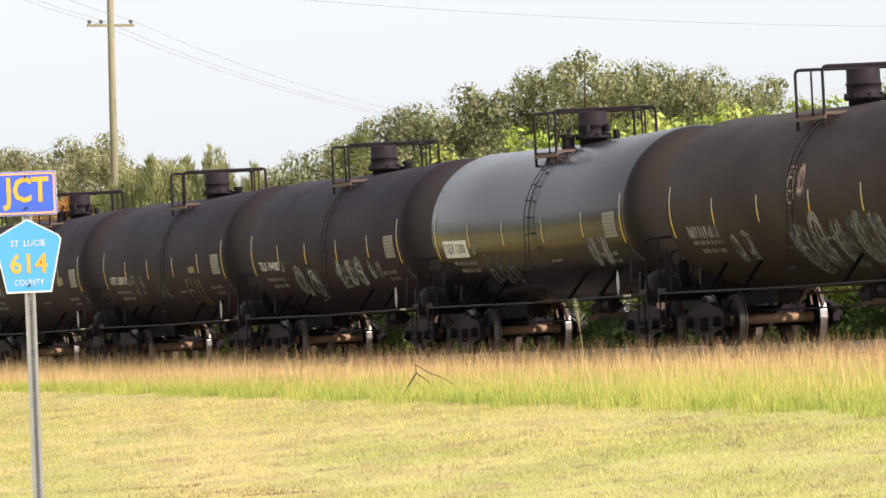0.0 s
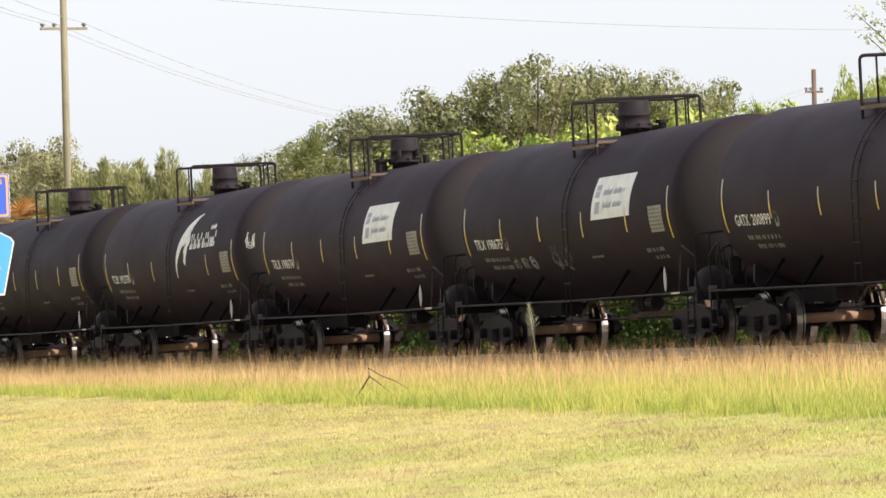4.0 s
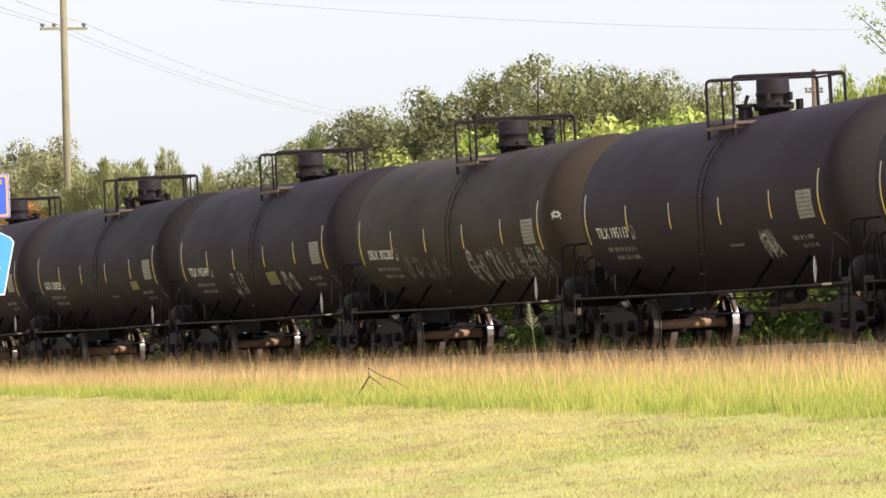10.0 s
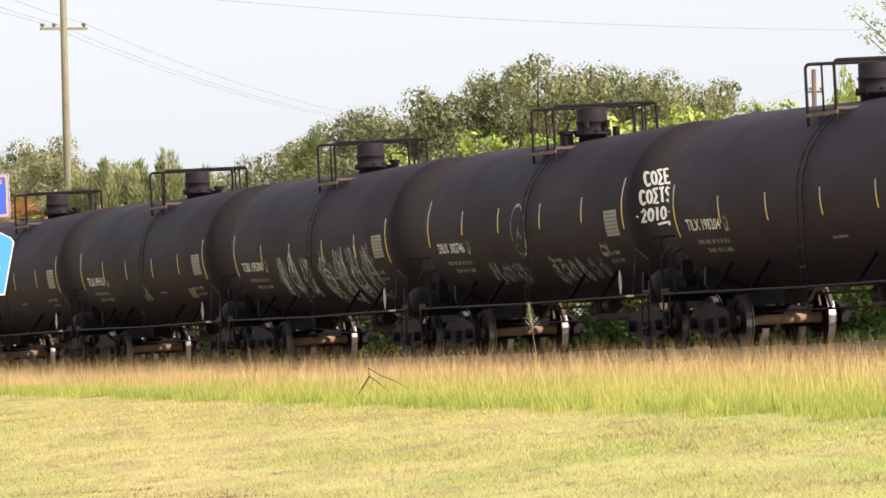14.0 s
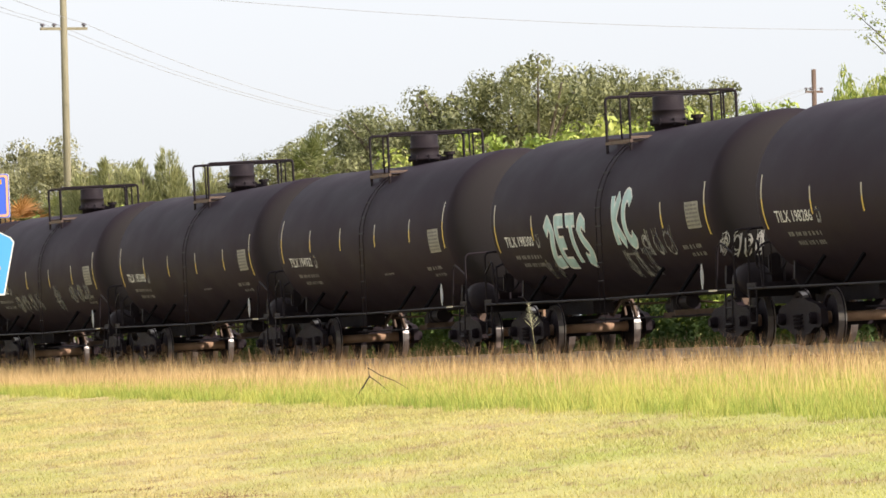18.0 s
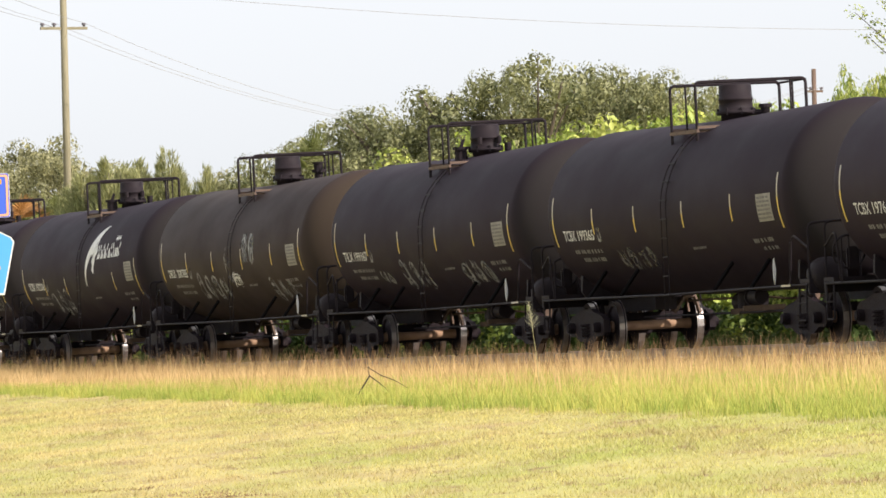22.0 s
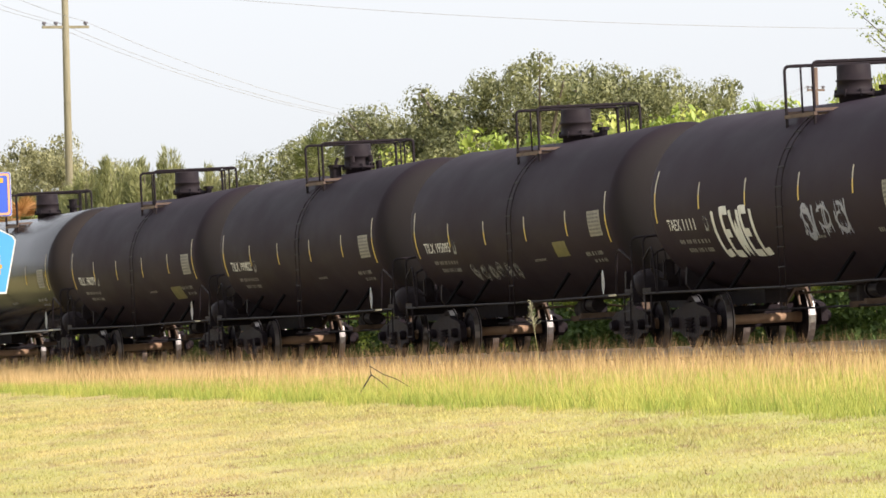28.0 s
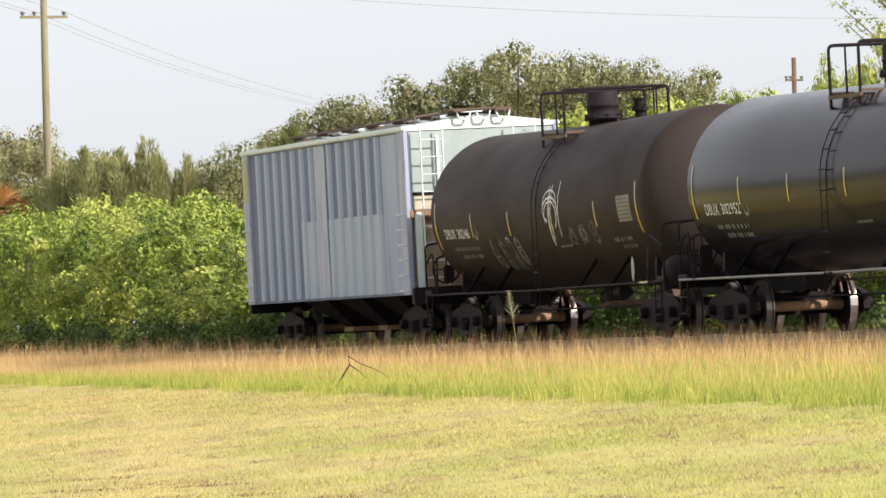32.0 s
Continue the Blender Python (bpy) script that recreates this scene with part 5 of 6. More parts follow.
STRIPE_U = (-7.2, -4.45, -1.65, 1.45, 4.45, 7.23)
UP = {16: 0.24, 30: 0.25, 21: 0.2, 7: -0.08, 27: -0.26, 28: -0.2, 35: -0.1, 34: 0.05}      # how much higher a car wears its stripes
STRIPES = {up: [stripe_meshes(u, abs(u) > 7, up) for u in STRIPE_U] for up in sorted({0.0, *UP.values()})}
PLACARD = patch_on_tank(6.0, 6.85, arc_of(2.1), arc_of(2.56), 0.005)
pv, pf_ = [], []
prng = random.Random(4)
for r_ in range(6):
    u = 6.05
    while u < 6.74:
        w = prng.uniform(0.06, 0.2)
        q = patch_on_tank(u, min(u + w, 6.78), arc_of(2.14 + r_ * 0.068), arc_of(2.175 + r_ * 0.068), 0.009, 1)
        n = len(pv)
        pv += [v.co[:] for v in q.vertices]
        pf_ += [tuple(i + n for i in p.vertices) for p in q.polygons]
        bpy.data.meshes.remove(q)
        u += w + 0.04
PRINT = raw_mesh("print", pv, pf_)


def bars(rows, seed):
    """Small unreadable lettering as bars: rows of (u0, u1, z0, z1)."""
    rng = random.Random(seed)
    v, f = [], []
    for u0, u1, z0, z1 in rows:
        u = u0
        while u < u1:
            w = rng.uniform(0.04, 0.1)
            n = len(v)
            for uu, zz in ((u, z0), (u + w, z0), (u + w, z1), (u, z1)):
                v.append(on_tank(uu, arc_of(zz), 0.007))
            f.append((n, n + 1, n + 2, n + 3))
            u += w + rng.choice((0.03, 0.03, 0.12))
    return raw_mesh("small_lettering", v, f)


DATA_BARS = bars([(-6.2, -4.4, 1.83, 1.9), (-5.9, -4.5, 1.68, 1.75), (1.5, 2.3, 1.78, 1.82), (5.2, 6.4, 1.77, 1.84), (5.5, 6.3, 1.64, 1.7)], 2)
GRID_MARK = raw_mesh("grid_mark", [on_tank(u, arc_of(z), 0.007) for u, z in ((-4.3, 2.03), (-4.08, 2.03), (-4.08, 2.29), (-4.3, 2.29), (-4.25, 2.09), (-4.13, 2.09), (-4.13, 2.24), (-4.25, 2.24))],
                     [(0, 1, 5, 4), (1, 2, 6, 5), (2, 3, 7, 6), (3, 0, 4, 7)])


def number_meshes(n):
    return [raw_mesh("car_number", [on_tank(cu + u, arc_of(2.16) + w, 0.007) for u, w in co], faces) for cu, (co, faces) in LETTERS[n]]


def on_head(u, z, lift=0.012):
    """A place on the front head: u metres across (camera side negative), height z."""
    rr = min(0.995, math.hypot(u, z - ZC) / R)
    return (7.45 + 0.72 * math.sqrt(1 - rr * rr) + lift, u, z)


# hand-sprayed letters as strokes in a unit square
ARC = [(0.5 + 0.5 * math.cos(radians(a)), 0.5 + 0.5 * math.sin(radians(a))) for a in range(40, 321, 28)]
RING = [(0.5 + 0.45 * math.cos(radians(a)), 0.5 + 0.45 * math.sin(radians(a))) for a in range(0, 361, 30)]
GLYPH = {
    "C": [ARC], "O": [RING], "0": [RING], "S": [[(0.9, 0.85), (0.5, 1.0), (0.1, 0.78), (0.45, 0.5), (0.9, 0.28), (0.5, 0.0), (0.05, 0.12)]],
    "Z": [[(1.0, 1.0), (0.1, 1.0), (0.65, 0.5), (0.05, 0.0), (1.0, 0.0)]], "E": [[(0.95, 1.0), (0.1, 1.0), (0.1, 0.0), (1.0, 0.0)], [(0.1, 0.5), (0.8, 0.5)]],
    "T": [[(0.0, 1.0), (1.0, 1.0)], [(0.5, 1.0), (0.5, 0.0)]], "2": [[(0.05, 0.75), (0.45, 1.0), (0.85, 0.75), (0.1, 0.0), (1.0, 0.05)]], "1": [[(0.5, 1.0), (0.5, 0.0)]],
    "K": [[(0.15, 1.0), (0.15, 0.0)], [(0.9, 1.0), (0.2, 0.5), (0.95, 0.0)]], "L": [[(0.2, 1.0), (0.1, 0.0), (0.9, 0.05)]],
    "W": [[(0.0, 1.0), (0.25, 0.0), (0.5, 0.7), (0.75, 0.0), (1.0, 1.0)]], ".": [[(0.4, 0.45), (0.6, 0.55)]], "_": [[(-0.3, 0.9), (1.2, 1.0), (1.3, 0.6)]], " ": [],
}


def sprayed(text, u0, u1, a0, a1, w, place, slant=0.0, lift=0.01):
    """Letters along u0 to u1, from a0 up to a1; slant raises the line as it goes."""
    v, f = [], []
    step = (u1 - u0) / len(text)
    for i, ch in enumerate(text):
        for line in GLYPH[ch]:
            pts = [(u0 + (i + 0.1 + 0.8 * x) * step, a0 + (a1 - a0) * y + slant * (i + x) * step) for x, y in line]
            fine = [pts[0]]
            for (xa, ya), (xb, yb) in zip(pts, pts[1:]):
                n = max(1, math.ceil(math.hypot(xb - xa, yb - ya) / 0.07))
                fine += [(xa + (xb - xa) * k / n, ya + (yb - ya) * k / n) for k in range(1, n + 1)]
            ribbon(fine, w, v, f, lambda u, a: place(u, a, lift))
    return raw_mesh("sprayed_letters", v, f)


# sprayed marks: car, from u, to u, from z, to z, paint, stroke half-width, letter width
SPRAY = [
    (0, 0.1, 1.3, 2.5, 3.06, "pink", 0.025, 0.5), (0, -0.2, 5.4, 1.25, 2.15, "dull_white", 0.04, 0.8), (0, -4.0, -2.5, 1.5, 2.0, "dull_white", 0.03, 0.5),
    (1, -3.9, -1.3, 1.42, 1.97, "faint", 0.03, 0.6), (1, 4.4, 6.0, 1.6, 2.15, "dull_white", 0.04, 0.7),
    (2, -3.5, -0.9, 1.45, 2.1, "dull_white", 0.04, 0.9), (2, 0.95, 3.55, 1.6, 2.2, "dull_white", 0.05, 0.7), (2, 4.0, 5.2, 1.72, 2.08, "dull_white", 0.03, 0.5),
    (3, 2.3, 4.35, 1.43, 2.1, "lemon", 0.04, 0.6), (3, -4.1, -2.4, 1.76, 2.27, "faint", 0.03, 0.6), (3, -0.9, 0.5, 1.7, 2.04, "faint", 0.03, 0.5),
    (5, -4.3, -2.4, 1.68, 1.9, "dull_white", 0.02, 0.4), (5, -1.4, 0.2, 1.63, 2.08, "faint", 0.03, 0.6),
    (11, 3.1, 4.4, 1.54, 2.03, "dull_white", 0.045, 0.8), (12, 1.2, 7.2, 1.42, 2.1, "dull_white", 0.03, 0.55), (12, -3.9, -0.2, 1.63, 2.05, "faint", 0.025, 0.5),
    (13, -2.6, -1.0, 1.53, 2.15, "dull_white", 0.03, 0.6), (13, 2.6, 4.0, 1.57, 2.0, "dull_white", 0.03, 0.5),
    (16, -3.4, -0.6, 1.44, 1.84, "faint", 0.04, 0.6), (16, 1.2, 3.6, 1.37, 1.8, "dull_white", 0.03, 0.45), (16, 5.0, 5.8, 1.76, 2.0, "dull_white", 0.02, 0.4), (16, 3.7, 5.0, 1.4, 1.8, "faint", 0.03, 0.5),
    (17, -3.4, 0.0, 1.46, 2.35, "dull_white", 0.075, 0.75), (17, 0.7, 5.8, 1.3, 2.4, "dull_white", 0.075, 0.85), (18, -0.6, 0.5, 1.63, 1.97, "faint", 0.04, 0.6),
    (20, 2.7, 4.9, 1.72, 2.2, "dull_white", 0.03, 0.5), (20, 1.1, 3.0, 1.38, 1.9, "dull_white", 0.03, 0.5), (20, -4.5, -3.4, 1.45, 1.8, "faint", 0.03, 0.5),
    (23, -4.0, -0.3, 1.62, 2.05, "faint", 0.045, 0.6), (23, 1.45, 2.4, 1.55, 2.2, "faint", 0.045, 0.5), (23, 3.6, 6.3, 1.72, 2.15, "faint", 0.045, 0.6),
    (24, -3.5, -1.0, 1.5, 1.9, "faint", 0.03, 0.5), (25, -2.2, 0.1, 1.46, 2.0, "dull_white", 0.03, 0.6), (25, 2.7, 5.0, 1.44, 1.9, "dull_white", 0.03, 0.5), (25, -4.1, -3.0, 1.6, 1.85, "dull_white", 0.02, 0.4),
    (26, -3.8, -0.7, 1.55, 2.1, "dull_white", 0.035, 0.6), (26, 1.5, 2.9, 2.3, 2.95, "dull_white", 0.04, 0.5), (26, 0.0, 1.15, 1.78, 2.1, "white", 0.03, 0.6), (26, 3.4, 5.7, 1.43, 1.86, "dull_white", 0.03, 0.5), (26, -0.4, 0.1, 1.9, 2.6, "dull_white", 0.02, 0.5),
    (27, -4.2, -1.6, 1.46, 2.0, "dull_white", 0.03, 0.6), (28, -4.6, -2.8, 2.42, 3.0, "faint", 0.03, 0.5), (28, -0.6, 0.4, 2.57, 2.92, "faint", 0.03, 0.4), (28, 6.3, 7.6, 1.6, 2.1, "faint", 0.03, 0.5),
    (29, 1.5, 4.4, 1.64, 2.2, "faint", 0.045, 0.7), (29, -4.6, -0.5, 1.52, 1.95, "faint", 0.04, 0.6), (30, 1.2, 4.0, 1.8, 2.35, "slate", 0.06, 0.6),
    (31, -3.7, 0.2, 1.5, 1.82, "dull_white", 0.02, 0.45), (35, 0.7, 2.2, 1.85, 2.95, "white", 0.04, 0.75), (35, -3.6, -1.1, 1.43, 2.05, "dull_white", 0.03, 0.5), (35, 2.2, 4.5, 1.78, 2.15, "faint", 0.03, 0.5),
]
SQUARES = [(10, -0.7, 0.15, 1.77, 2.07), (13, 1.3, 2.3, 1.78, 2.06), (18, 4.65, 5.3, 1.6, 1.82), (31, 3.2, 4.1, 1.81, 2.09), (33, 3.95, 5.1, 1.57, 1.86), (14, 4.2, 5.0, 1.9, 2.1), (4, 4.2, 5.0, 2.2, 2.4), (3, 3.3, 4.0, 2.2, 2.35)]
LABELS = {
    "tank": "black tank car with yellow reflector stripes and white numbers", "gloss": "glossy black tank car mirroring the bright sky",
    "brown": "dusty brown-black tank car with white sprayed graffiti", "grey": "dusty grey-brown tank car with sprayed graffiti",
}
EXTRA = {5: "black tank car with a white company panel", 6: "black tank car with a white company panel", 7: "black tank car with a white curved emblem", 27: "black tank car with a white curved emblem and graffiti",
         28: "black tank car with a white curved emblem and graffiti", 16: "black tank car with a painted peace sign and graffiti", 20: "black tank car with pale blue sprayed letters", 17: "black tank car with broad grey-white graffiti",
         30: "black tank car with bold white sprayed letters", 12: "dusty dark grey tank car with a band of faded graffiti", 0: "dusty grey-black tank car with large white graffiti", 2: "black tank car with white graffiti along its side", 10: "black tank car with a faded yellow-green square"}

base_car = make_car()
train, fits = [], []
for j, (num, paint, c0) in enumerate(CARS):
    car = base_car if j == 0 else copy_thing(base_car, pose(0, 0, 0))
    tagged(car, EXTRA.get(j, LABELS[paint]))
    fitting = "nozzle" if j in (1, 4, 6, 11, 14, 16, 25, 27, 28, 32) else "tall" if j in (9, 12, 26, 34, 35) else "small"
    for o in car.children:
        kind = o.name.split(".")[0]
        if kind in ("tank", "side_sill"):
            o.material_slots[0].link = "OBJECT"
            o.material_slots[0].material = M[paint if kind == "tank" else "pale_frame" if j in (9, 34) else "frame"]
    fits.append(fitting)
    train.append((car, c0))
for j, (num, paint, c0) in enumerate(CARS):
    car = train[j][0]
    for k, me in enumerate(STRIPES[UP.get(j, 0.0)]):
        if j in (7, 27, 28) and k == 3:
            continue
        st = part_of("reflector_stripe", me[0], "yellow", car)
        part_of("pale_end", me[1], "reflector_white", st)
    for nm, me in DOME[fits[j]]:
        part_of(nm, me, "frame", car)
    pl = part_of("placard", PLACARD, "placard", car, "weathered grey-white data placard")
    part_of("print", PRINT, "grey_print", pl)
    if j not in (0,):
        backing = None
        if j == 1:
            backing = part_of("number_panel", patch_on_tank(-6.65, -4.7, arc_of(1.98), arc_of(2.32), 0.004), "white", car)
        for nm, me in zip(("reporting_mark", "car_number"), number_meshes(num)):
            part_of(nm, me, "ink" if j == 1 else "number_yellow" if j == 9 else "white", car)
        part_of("grid_mark", GRID_MARK, "dull_white", car)
    else:
        part_of("small_lettering", bars([(-6.3, -4.4, 1.95, 2.15)], 9), "dull_white", car)
    tagged(part_of("small_lettering", DATA_BARS, "small_print", car), kind="stuff")
for i, (j, u0, u1, z0, z1, paint, w, cell) in enumerate(SPRAY):
    tagged(part_of("graffiti", scribble(100 + i, u0, u1, arc_of(z0), arc_of(z1), w, on_tank, cell), paint, train[j][0]), kind="stuff")
    if w >= 0.04 and paint in ("dull_white", "faint", "cyan"):
        tagged(part_of("graffiti_fill", filled(500 + i, u0, u1, arc_of(z0), arc_of(z1), on_tank, cell), "fill", train[j][0]), kind="stuff")
for j, u0, u1, z0, z1 in SQUARES:
    part_of("decal", patch_on_tank(u0, u1, arc_of(z0), arc_of(z1), 0.006), "lemon", train[j][0], "faded yellow-green square decal")
# white panels of the two cars behind one another
for j in (5, 6):
    pn = part_of("company_panel", patch_on_tank(2.15, 4.75, arc_of(2.45), arc_of(3.2), 0.006, 6, 0.2), "white", train[j][0], "white panel with grey-blue print")
    v, f = [], []
    for u0, u1, z0, z1 in ((2.3, 2.62, 2.55, 2.76), (2.3, 2.62, 2.84, 3.06), (2.85, 4.35, 2.87, 2.98), (2.85, 4.2, 2.64, 2.75)):
        rows_ = [(u0, u1, z0, z1)] if u1 - u0 < 0.6 else [(u0 + k * 0.085, u0 + k * 0.085 + 0.055, z0, z1 - (0.03 if k % 3 else 0)) for k in range(int((u1 - u0) / 0.085)) if k % 8 != 7]
        for a, b, c, d in rows_:
            n = len(v)
            v += [on_tank(a + 0.1, arc_of(c), 0.01), on_tank(b + 0.1, arc_of(c), 0.01), on_tank(b + 0.18, arc_of(d), 0.01), on_tank(a + 0.18, arc_of(d), 0.01)]
            f.append((n, n + 1, n + 2, n + 3))
    part_of("panel_print", raw_mesh("panel_print", v, f), "slate", pn)
# curved emblems with a row of letter-like bars
for j in (7, 27, 28):
    v, f = [], []
    outer = [(1.1 + 2.05 * (1 - math.cos(k / 14 * 1.5)), 2.12 + 1.4 * math.sin(k / 14 * 1.5)) for k in range(15)]
    for k, (u, z) in enumerate(outer):
        w = 0.06 + 0.62 * math.sin(k / 14 * math.pi) ** 1.4 * (0.3 + 0.7 * k / 14)
        v += [on_tank(u, arc_of(z), 0.008), on_tank(u + w, arc_of(z - 0.25 * w), 0.008)]
        if k:
            n = len(v)
            f.append((n - 4, n - 3, n - 1, n - 2))
    for pts in ([(1.95, 2.9), (2.3, 3.05), (2.5, 3.25)], [(2.1, 2.62), (2.32, 2.85), (2.62, 2.98)], [(2.12, 2.42), (2.22, 2.62), (2.36, 2.8)]):
        ribbon([(u, arc_of(z)) for u, z in pts], 0.11, v, f, on_tank)
    part_of("emblem", raw_mesh("emblem", v, f), "white", train[j][0], "white curved emblem")
    v, f = [], []
    for k in range(13):
        u = 2.75 + k * 0.21 + (0.08 if k > 5 else 0)
        tall = 0.34 if k in (0, 1, 3, 5, 7, 8, 12) else 0.22
        ribbon([(u, arc_of(2.72)), (u + 0.05, arc_of(2.72 + tall))], 0.045, v, f, on_tank)
        if k in (0, 2, 4, 6, 10, 11):
            ribbon([(u + 0.1, arc_of(2.72)), (u + 0.14, arc_of(2.92))], 0.035, v, f, on_tank)
    for k in range(3):
        ribbon([(4.75 + k * 0.2, arc_of(3.12)), (4.8 + k * 0.2, arc_of(3.2))], 0.07, v, f, on_tank)
    part_of("wordmark_bars", raw_mesh("wordmark_bars", v, f), "white", train[j][0])
# peace sign
v, f = [], []
pc, pr_u, pr_a = (-0.18, arc_of(2.42)), 0.5, 0.49
ribbon([(pc[0] + pr_u * math.cos(k * math.tau / 28), pc[1] + pr_a * math.sin(k * math.tau / 28)) for k in range(29)], 0.02, v, f, on_tank)
for a in (90, 270, 225, 315):
    ribbon([pc, (pc[0] + pr_u * math.cos(radians(a)), pc[1] + pr_a * math.sin(radians(a)))], 0.02, v, f, on_tank)
part_of("peace_sign", raw_mesh("peace_sign", v, f), "dull_white", train[16][0])
# sprayed letters on two front heads and a small tag
for text, u0, u1, z0, z1 in (("COZE", -1.24, -0.82, 2.92, 3.17), ("COZTS", -1.34, -0.83, 2.59, 2.84), (".2010.", -1.44, -0.82, 2.27, 2.5), (" _", -1.2, -0.9, 2.08, 2.24)):
    part_of("sprayed_letters", sprayed(text, u0, u1, z0, z1, 0.02, on_head, 0.1, 0.012), "head_spray", train[16][0])
for text, u0, u1, z0, z1 in (("2ETS", -3.6, -0.5, 1.72, 2.5), ("KC", 1.2, 2.7, 1.98, 2.85)):
    for mat, w, lift in (("white", 0.135, 0.0075), ("cyan", 0.092, 0.0105)):
        part_of("sprayed_letters", sprayed(text, u0, u1, arc_of(z0), arc_of(z1), w, on_tank, 0.0, lift), mat, train[20][0])
part_of("sprayed_letters", sprayed("LEWEL", -3.85, -1.0, arc_of(1.62), arc_of(2.36), 0.075, on_tank), "white", train[30][0])
for j, u0, u1, rows_, w in ((20, -1.4, -0.7, ((1.55, 2.0),), 0.013), (12, -1.42, -1.2, ((2.5, 2.68),), 0.01), (7, -1.35, -1.1, ((2.6, 2.9),), 0.01)):
    for k, (z0, z1) in enumerate(rows_):
        tagged(part_of("graffiti", scribble(300 + j + k, u0, u1, z0, z1, w, on_head, 0.13), "head_spray", train[j][0]), kind="stuff")


# ---- covered hopper at the end of the train ----
def make_hopper():
    """Origin at the front end of the body; the body runs back along -x."""
    h = thing("covered_hopper", "faded grey-blue ribbed covered hopper car with a repainted patch", "hopper car", "")
    LEN, W, TOP, BOT = 14.75, 1.55, 4.28, 1.03
    sides = []
    for sy in (-1, 1):
        # the darker wall colour stands in for shade between ribs
        sides.append(part("side_wall", block((-LEN / 2, sy * (W - 0.05), (TOP + BOT) / 2), (LEN - 0.02, 0.06, TOP - BOT), 0.0), "hopper_recess", h, "faded grey-blue ribbed side"))
    rib = prism([(-0.2, 0.0), (0.2, 0.0), (0.17, -0.03), (0.1, -0.055), (-0.1, -0.055), (-0.17, -0.03)], 0, 1, "xy")
    rib_me = bpy.data.meshes.new("rib")
    rib.to_mesh(rib_me)
    rib.free()
    rib_me.materials.append(M["hopper"])
    # ribs, with one broad flat panel between them
    rib_us = [-2.45 - k * 0.84 for k in range(14) if k != 6]
    for sy, sd in zip((-1, 1), sides):
        part("flat_panel", block((-7.49, sy * (W - 0.005), (TOP + BOT) / 2), (0.96, 0.03, TOP - BOT - 0.1), 0.008), "hopper_post", sd)
        part("door_panel", block((-1.3, sy * (W - 0.005), (TOP + BOT) / 2), (1.5, 0.03, TOP - BOT - 0.1), 0.008), "hopper", sd)
        part("repainted_panel", block((-5.85, sy * (W - 0.018), 1.885), (7.3, 0.004, 1.61)), "patch", sd)
    for u in rib_us:
        for sy, sd in zip((-1, 1), sides):
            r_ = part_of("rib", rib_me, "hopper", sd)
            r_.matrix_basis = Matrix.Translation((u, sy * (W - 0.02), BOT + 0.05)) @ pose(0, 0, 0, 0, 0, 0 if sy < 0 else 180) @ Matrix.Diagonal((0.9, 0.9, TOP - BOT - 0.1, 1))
    for u in rib_us:
        if -9.6 < u < -2.0:
            q = part_of("patched_rib", rib_me, "patch", h)
            q.material_slots[0].link = "OBJECT"
            q.material_slots[0].material = M["patch"]
            q.matrix_basis = Matrix.Translation((u, -(W - 0.016), 1.085)) @ Matrix.Diagonal((0.91, 0.93, 1.6, 1))
    for u in (-0.28, -LEN + 0.28):
        for sy in (-1, 1):
            part("corner_post", block((u, sy * (W - 0.01), (TOP + BOT) / 2), (0.56, 0.1, TOP - BOT), 0.012), "hopper_post", h)
    part("yellow_stripe", block((-LEN + 0.3, -(W + 0.045), 3.7), (0.34, 0.006, 0.9)), "number_yellow", h, "faded yellow panel")
    for k in range(6):
        part("grab_rung", pipe(bent([(-0.12, -(W + 0.03), 1.12 + k * 0.3), (-0.12, -(W + 0.13), 1.12 + k * 0.3), (-0.52, -(W + 0.13), 1.12 + k * 0.3), (-0.52, -(W + 0.03), 1.12 + k * 0.3)], 0.03), 0.014, 5), "hopper_white", h)
        part("grab_rung", pipe(bent([(-LEN + 0.12, -(W + 0.03), 1.12 + k * 0.3), (-LEN + 0.12, -(W + 0.13), 1.12 + k * 0.3), (-LEN + 0.52, -(W + 0.13), 1.12 + k * 0.3), (-LEN + 0.52, -(W + 0.03), 1.12 + k * 0.3)], 0.03), 0.014, 5), "hopper_white", h)
    for sy in (-1, 1):
        part("eave", block((-LEN / 2, sy * (W + 0.02), TOP + 0.03), (LEN + 0.04, 0.12, 0.09), 0.02), "hopper_white", h, "white roof edge")
    roof = prism([(-W - 0.02, TOP + 0.06), (0, TOP + 0.27), (W + 0.02, TOP + 0.06), (W, TOP - 0.02), (-W, TOP - 0.02)], -LEN, 0, "yz")
    part("roof", roof, "hopper_white", h)
    for y in (-0.42, 0.42):
        part("running_board", block((-LEN / 2, y, TOP + 0.33), (LEN + 0.3, 0.26, 0.03)), "walkway", h, "rusty roof walkway")
    for k in range(8):
        part("roof_hatch", block((-1.2 - k * 1.75, 0, TOP + 0.3), (1.3, 0.5, 0.08), 0.03), "hopper_white", h)
    for k in range(7):
        part("walkway_bracket", block((-0.4 - k * 2.3, 0, TOP + 0.28), (0.05, 1.1, 0.06)), "walkway", h)
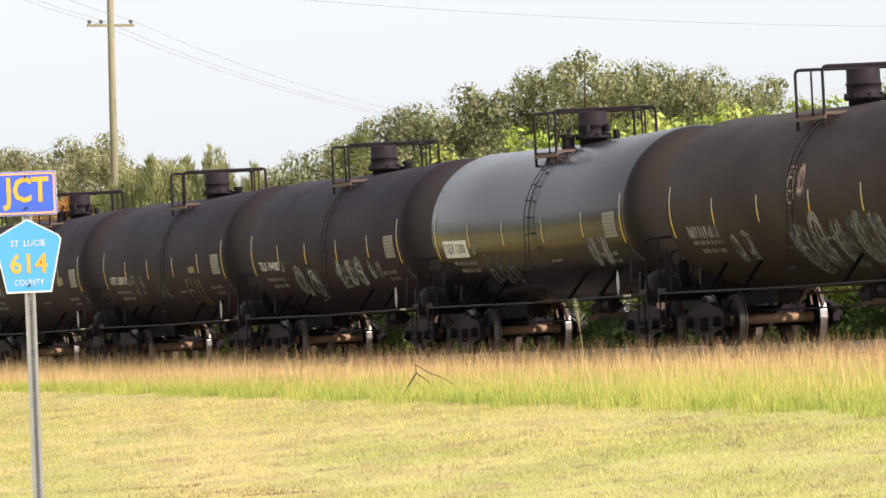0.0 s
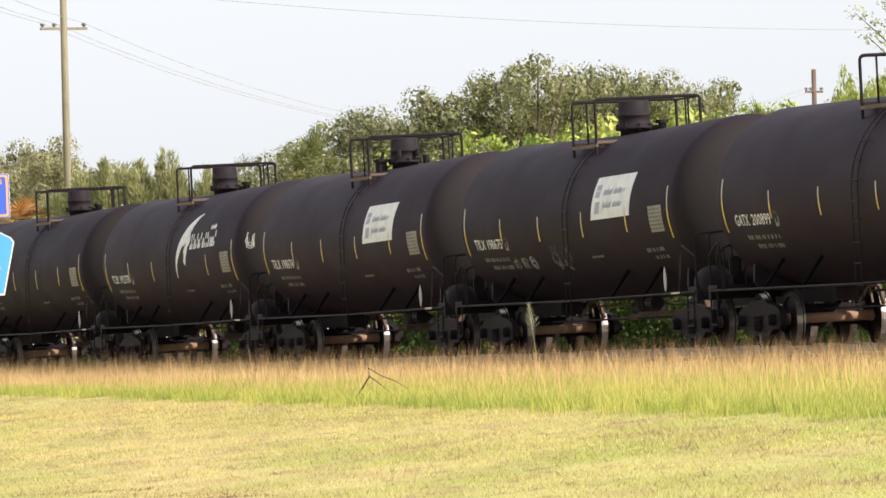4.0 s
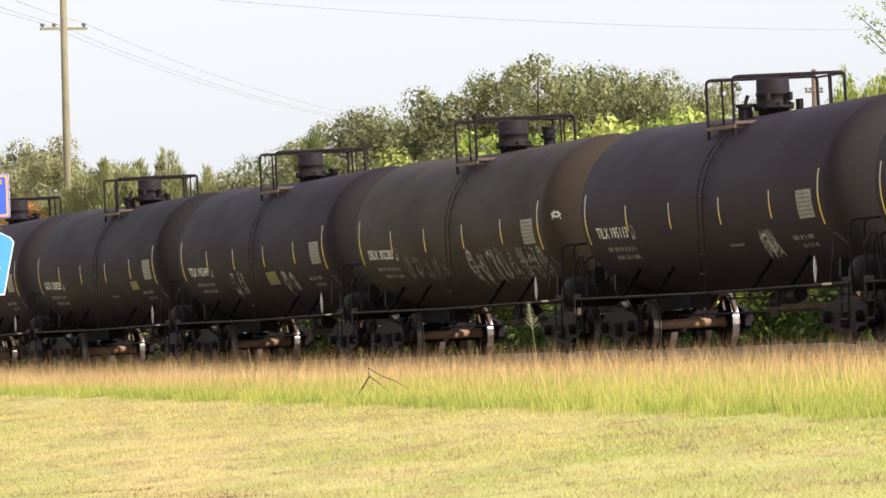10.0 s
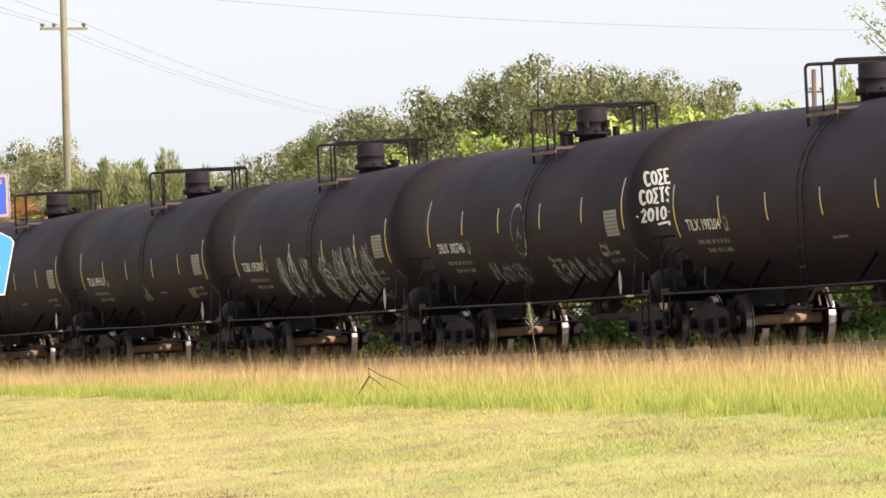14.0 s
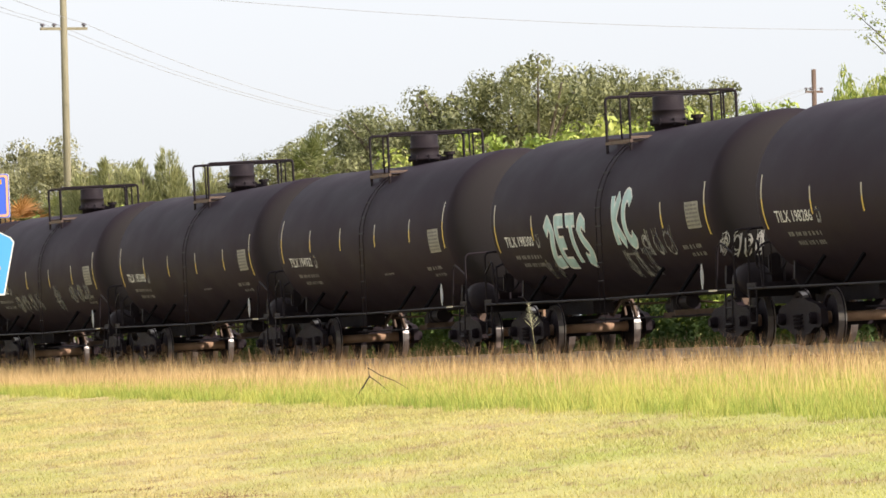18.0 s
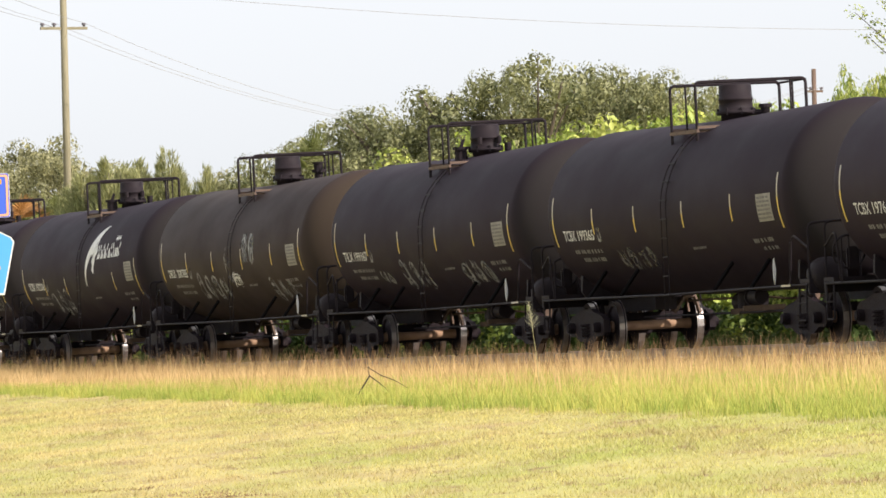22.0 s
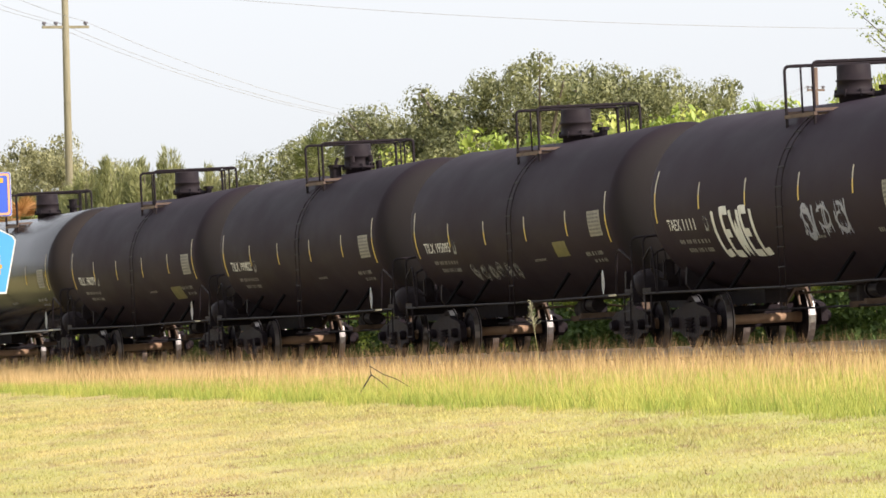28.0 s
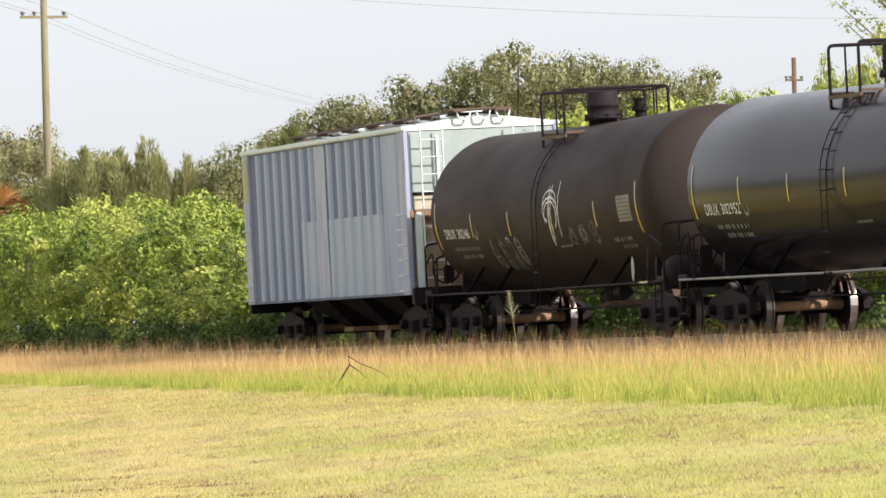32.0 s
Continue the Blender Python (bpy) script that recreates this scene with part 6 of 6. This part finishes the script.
    # ends: upright upper sheet, slope sheet behind an open frame
    for u, sg in ((-0.06, 1), (-LEN + 0.06, -1)):
        part("end_sheet", block((u, 0, 3.45), (0.08, 2 * W - 0.1, 1.6)), "hopper_end", h, "pale mint-white painted end sheet")
        part("end_band", block((u + sg * 0.06, 0, 3.02), (0.05, 2 * W - 0.2, 0.06), 0.01), "frame", h)
        part("cream_panel", block((u + sg * 0.047, 0, 2.84), (0.016, 2 * W - 0.24, 0.26)), "cream", h, "faded cream painted strip")
        part("lower_end_sheet", block((u - sg * 0.12, 0, 1.86), (0.05, 2 * W - 0.1, 1.4)), "tan_rust", h, "sunned tan rusty lower end")
        for y in (-0.9, 0.9):
            part("end_stiffener", block((u + sg * 0.055, y, 3.6), (0.04, 0.06, 1.08), 0.006), "hopper_white", h)
        part("end_beam", block((u + sg * 0.02, 0, 2.62), (0.1, 2 * W - 0.05, 0.16), 0.01), "rust_patch", h)
        part("slope_sheet", prism([(u, 2.7), (u - sg * 1.9, 1.05), (u - sg * 2.0, 1.05), (u - sg * 0.08, 2.7)], -W + 0.1, W - 0.1, "xz"), "tan_rust", h)
        part("end_sill", block((u + sg * 0.1, 0, 1.0), (0.24, 2 * W, 0.34), 0.02), "frame", h)
        for y in (-1.35, -0.45, 0.45, 1.35):
            part("end_post", block((u + sg * 0.03, y, 1.9), (0.12, 0.14, 1.5), 0.015), "rust_patch" if abs(y) < 1 else "hopper_white", h)
        for y0 in (-1.28, 0.62):
            ld = part("end_ladder", pipe([(u + sg * 0.22, y0, 1.2), (u + sg * 0.22, y0, 4.35)], 0.02), "hopper_white", h)
            part("ladder_stile", pipe([(u + sg * 0.22, y0 + 0.45, 1.2), (u + sg * 0.22, y0 + 0.45, 4.35)], 0.02), "hopper_white", ld)
            for k in range(9):
                part("rung", pipe([(u + sg * 0.22, y0, 1.35 + k * 0.34), (u + sg * 0.22, y0 + 0.45, 1.35 + k * 0.34)], 0.014, 5), "hopper_white", ld)
        cp = bmesh.new()
        box(cp, (u + sg * 0.3, 0, 0.85), (0.3, 0.14, 0.18))
        part("coupler", cp, "rust", h)
    part("end_walkway", block((-0.12, 0, TOP + 0.36), (0.5, 1.3, 0.035)), "walkway", h, "rusty end walkway")
    for y in (-0.5, -0.1, 0.3):
        part("walkway_loop", pipe(bent([(0.08, y, TOP + 0.34), (0.12, y + 0.05, TOP + 0.16), (0.12, y + 0.25, TOP + 0.16), (0.08, y + 0.3, TOP + 0.34)], 0.05), 0.018, 5), "hopper_white", h)
    part("roof_handrail", pipe(bent([(-0.3, -1.25, TOP + 0.1), (-0.3, -1.25, TOP + 0.26), (-0.3, -0.75, TOP + 0.32), (-0.3, -0.75, TOP + 0.2)], 0.05), 0.02, 5), "walkway", h)
    part("centre_sill", block((-LEN / 2, 0, 0.92), (LEN, 0.4, 0.3)), "frame", h)
    for k in range(3):
        u = -4.3 - k * 3.1
        bay = lathe([(0.42, 0.0), (0.42, 0.45), (1.12, 1.7), (1.12, 0.0)], 4, "z")
        bmesh.ops.transform(bay, matrix=Matrix.Translation((u, 0, 0)) @ pose(0, 0, 0, 0, 0, 45), verts=bay.verts[:])
        part("hopper_bay", bay, "frame", h, "sloping discharge bay")
        part("outlet_gate", block((u, 0, 0.4), (0.8, 0.8, 0.1), 0.01), "rust", h)
    for u in (-1.75, -LEN + 1.75):
        add_truck(h, u)
    return h


hopper = make_hopper()
train.append((hopper, -299.2))

# ---- ties, the nearest stretch one by one ----
for k in range(150):
    t = part_of("tie", tie_me, "tie", railway)
    t.matrix_basis = pose(-32 + k * 0.53, 0.03 * math.sin(k * 2.3), BED - 0.06, 0, 0, 0.6 * math.sin(k * 5.1))


def car_pose(s):
    v = ORIGIN + DIR * s
    return pose(v.x, v.y, RAIL_Z, 0, 0, YAW)


def motions():
    times = [0, 4, 8, 12, 16, 20, 24, 28, 32]
    for car, c0 in train:
        walk(car, [(t, car_pose(c0 + train_s(t))) for t in times])
        seen = [k / FPS for k in range(0, 32 * FPS + 1) if -88 < c0 + train_s(k / FPS) < 50]
        if not seen:
            continue
        stamps = sorted({0.0, *seen, 32.0})
        for w in car.children:
            if not w.name.startswith("wheelset"):
                continue
            u = w.location.x
            rows = []
            for t in stamps:
                tt = min(max(t, seen[0]), seen[-1])
                turn = (train_s(tt) / WHEEL_R) % math.tau
                rows.append((t, Matrix.Translation((u, 0, WHEEL_R)) @ Matrix.Rotation(turn, 4, "Y")))
            walk(w, rows)


motions()
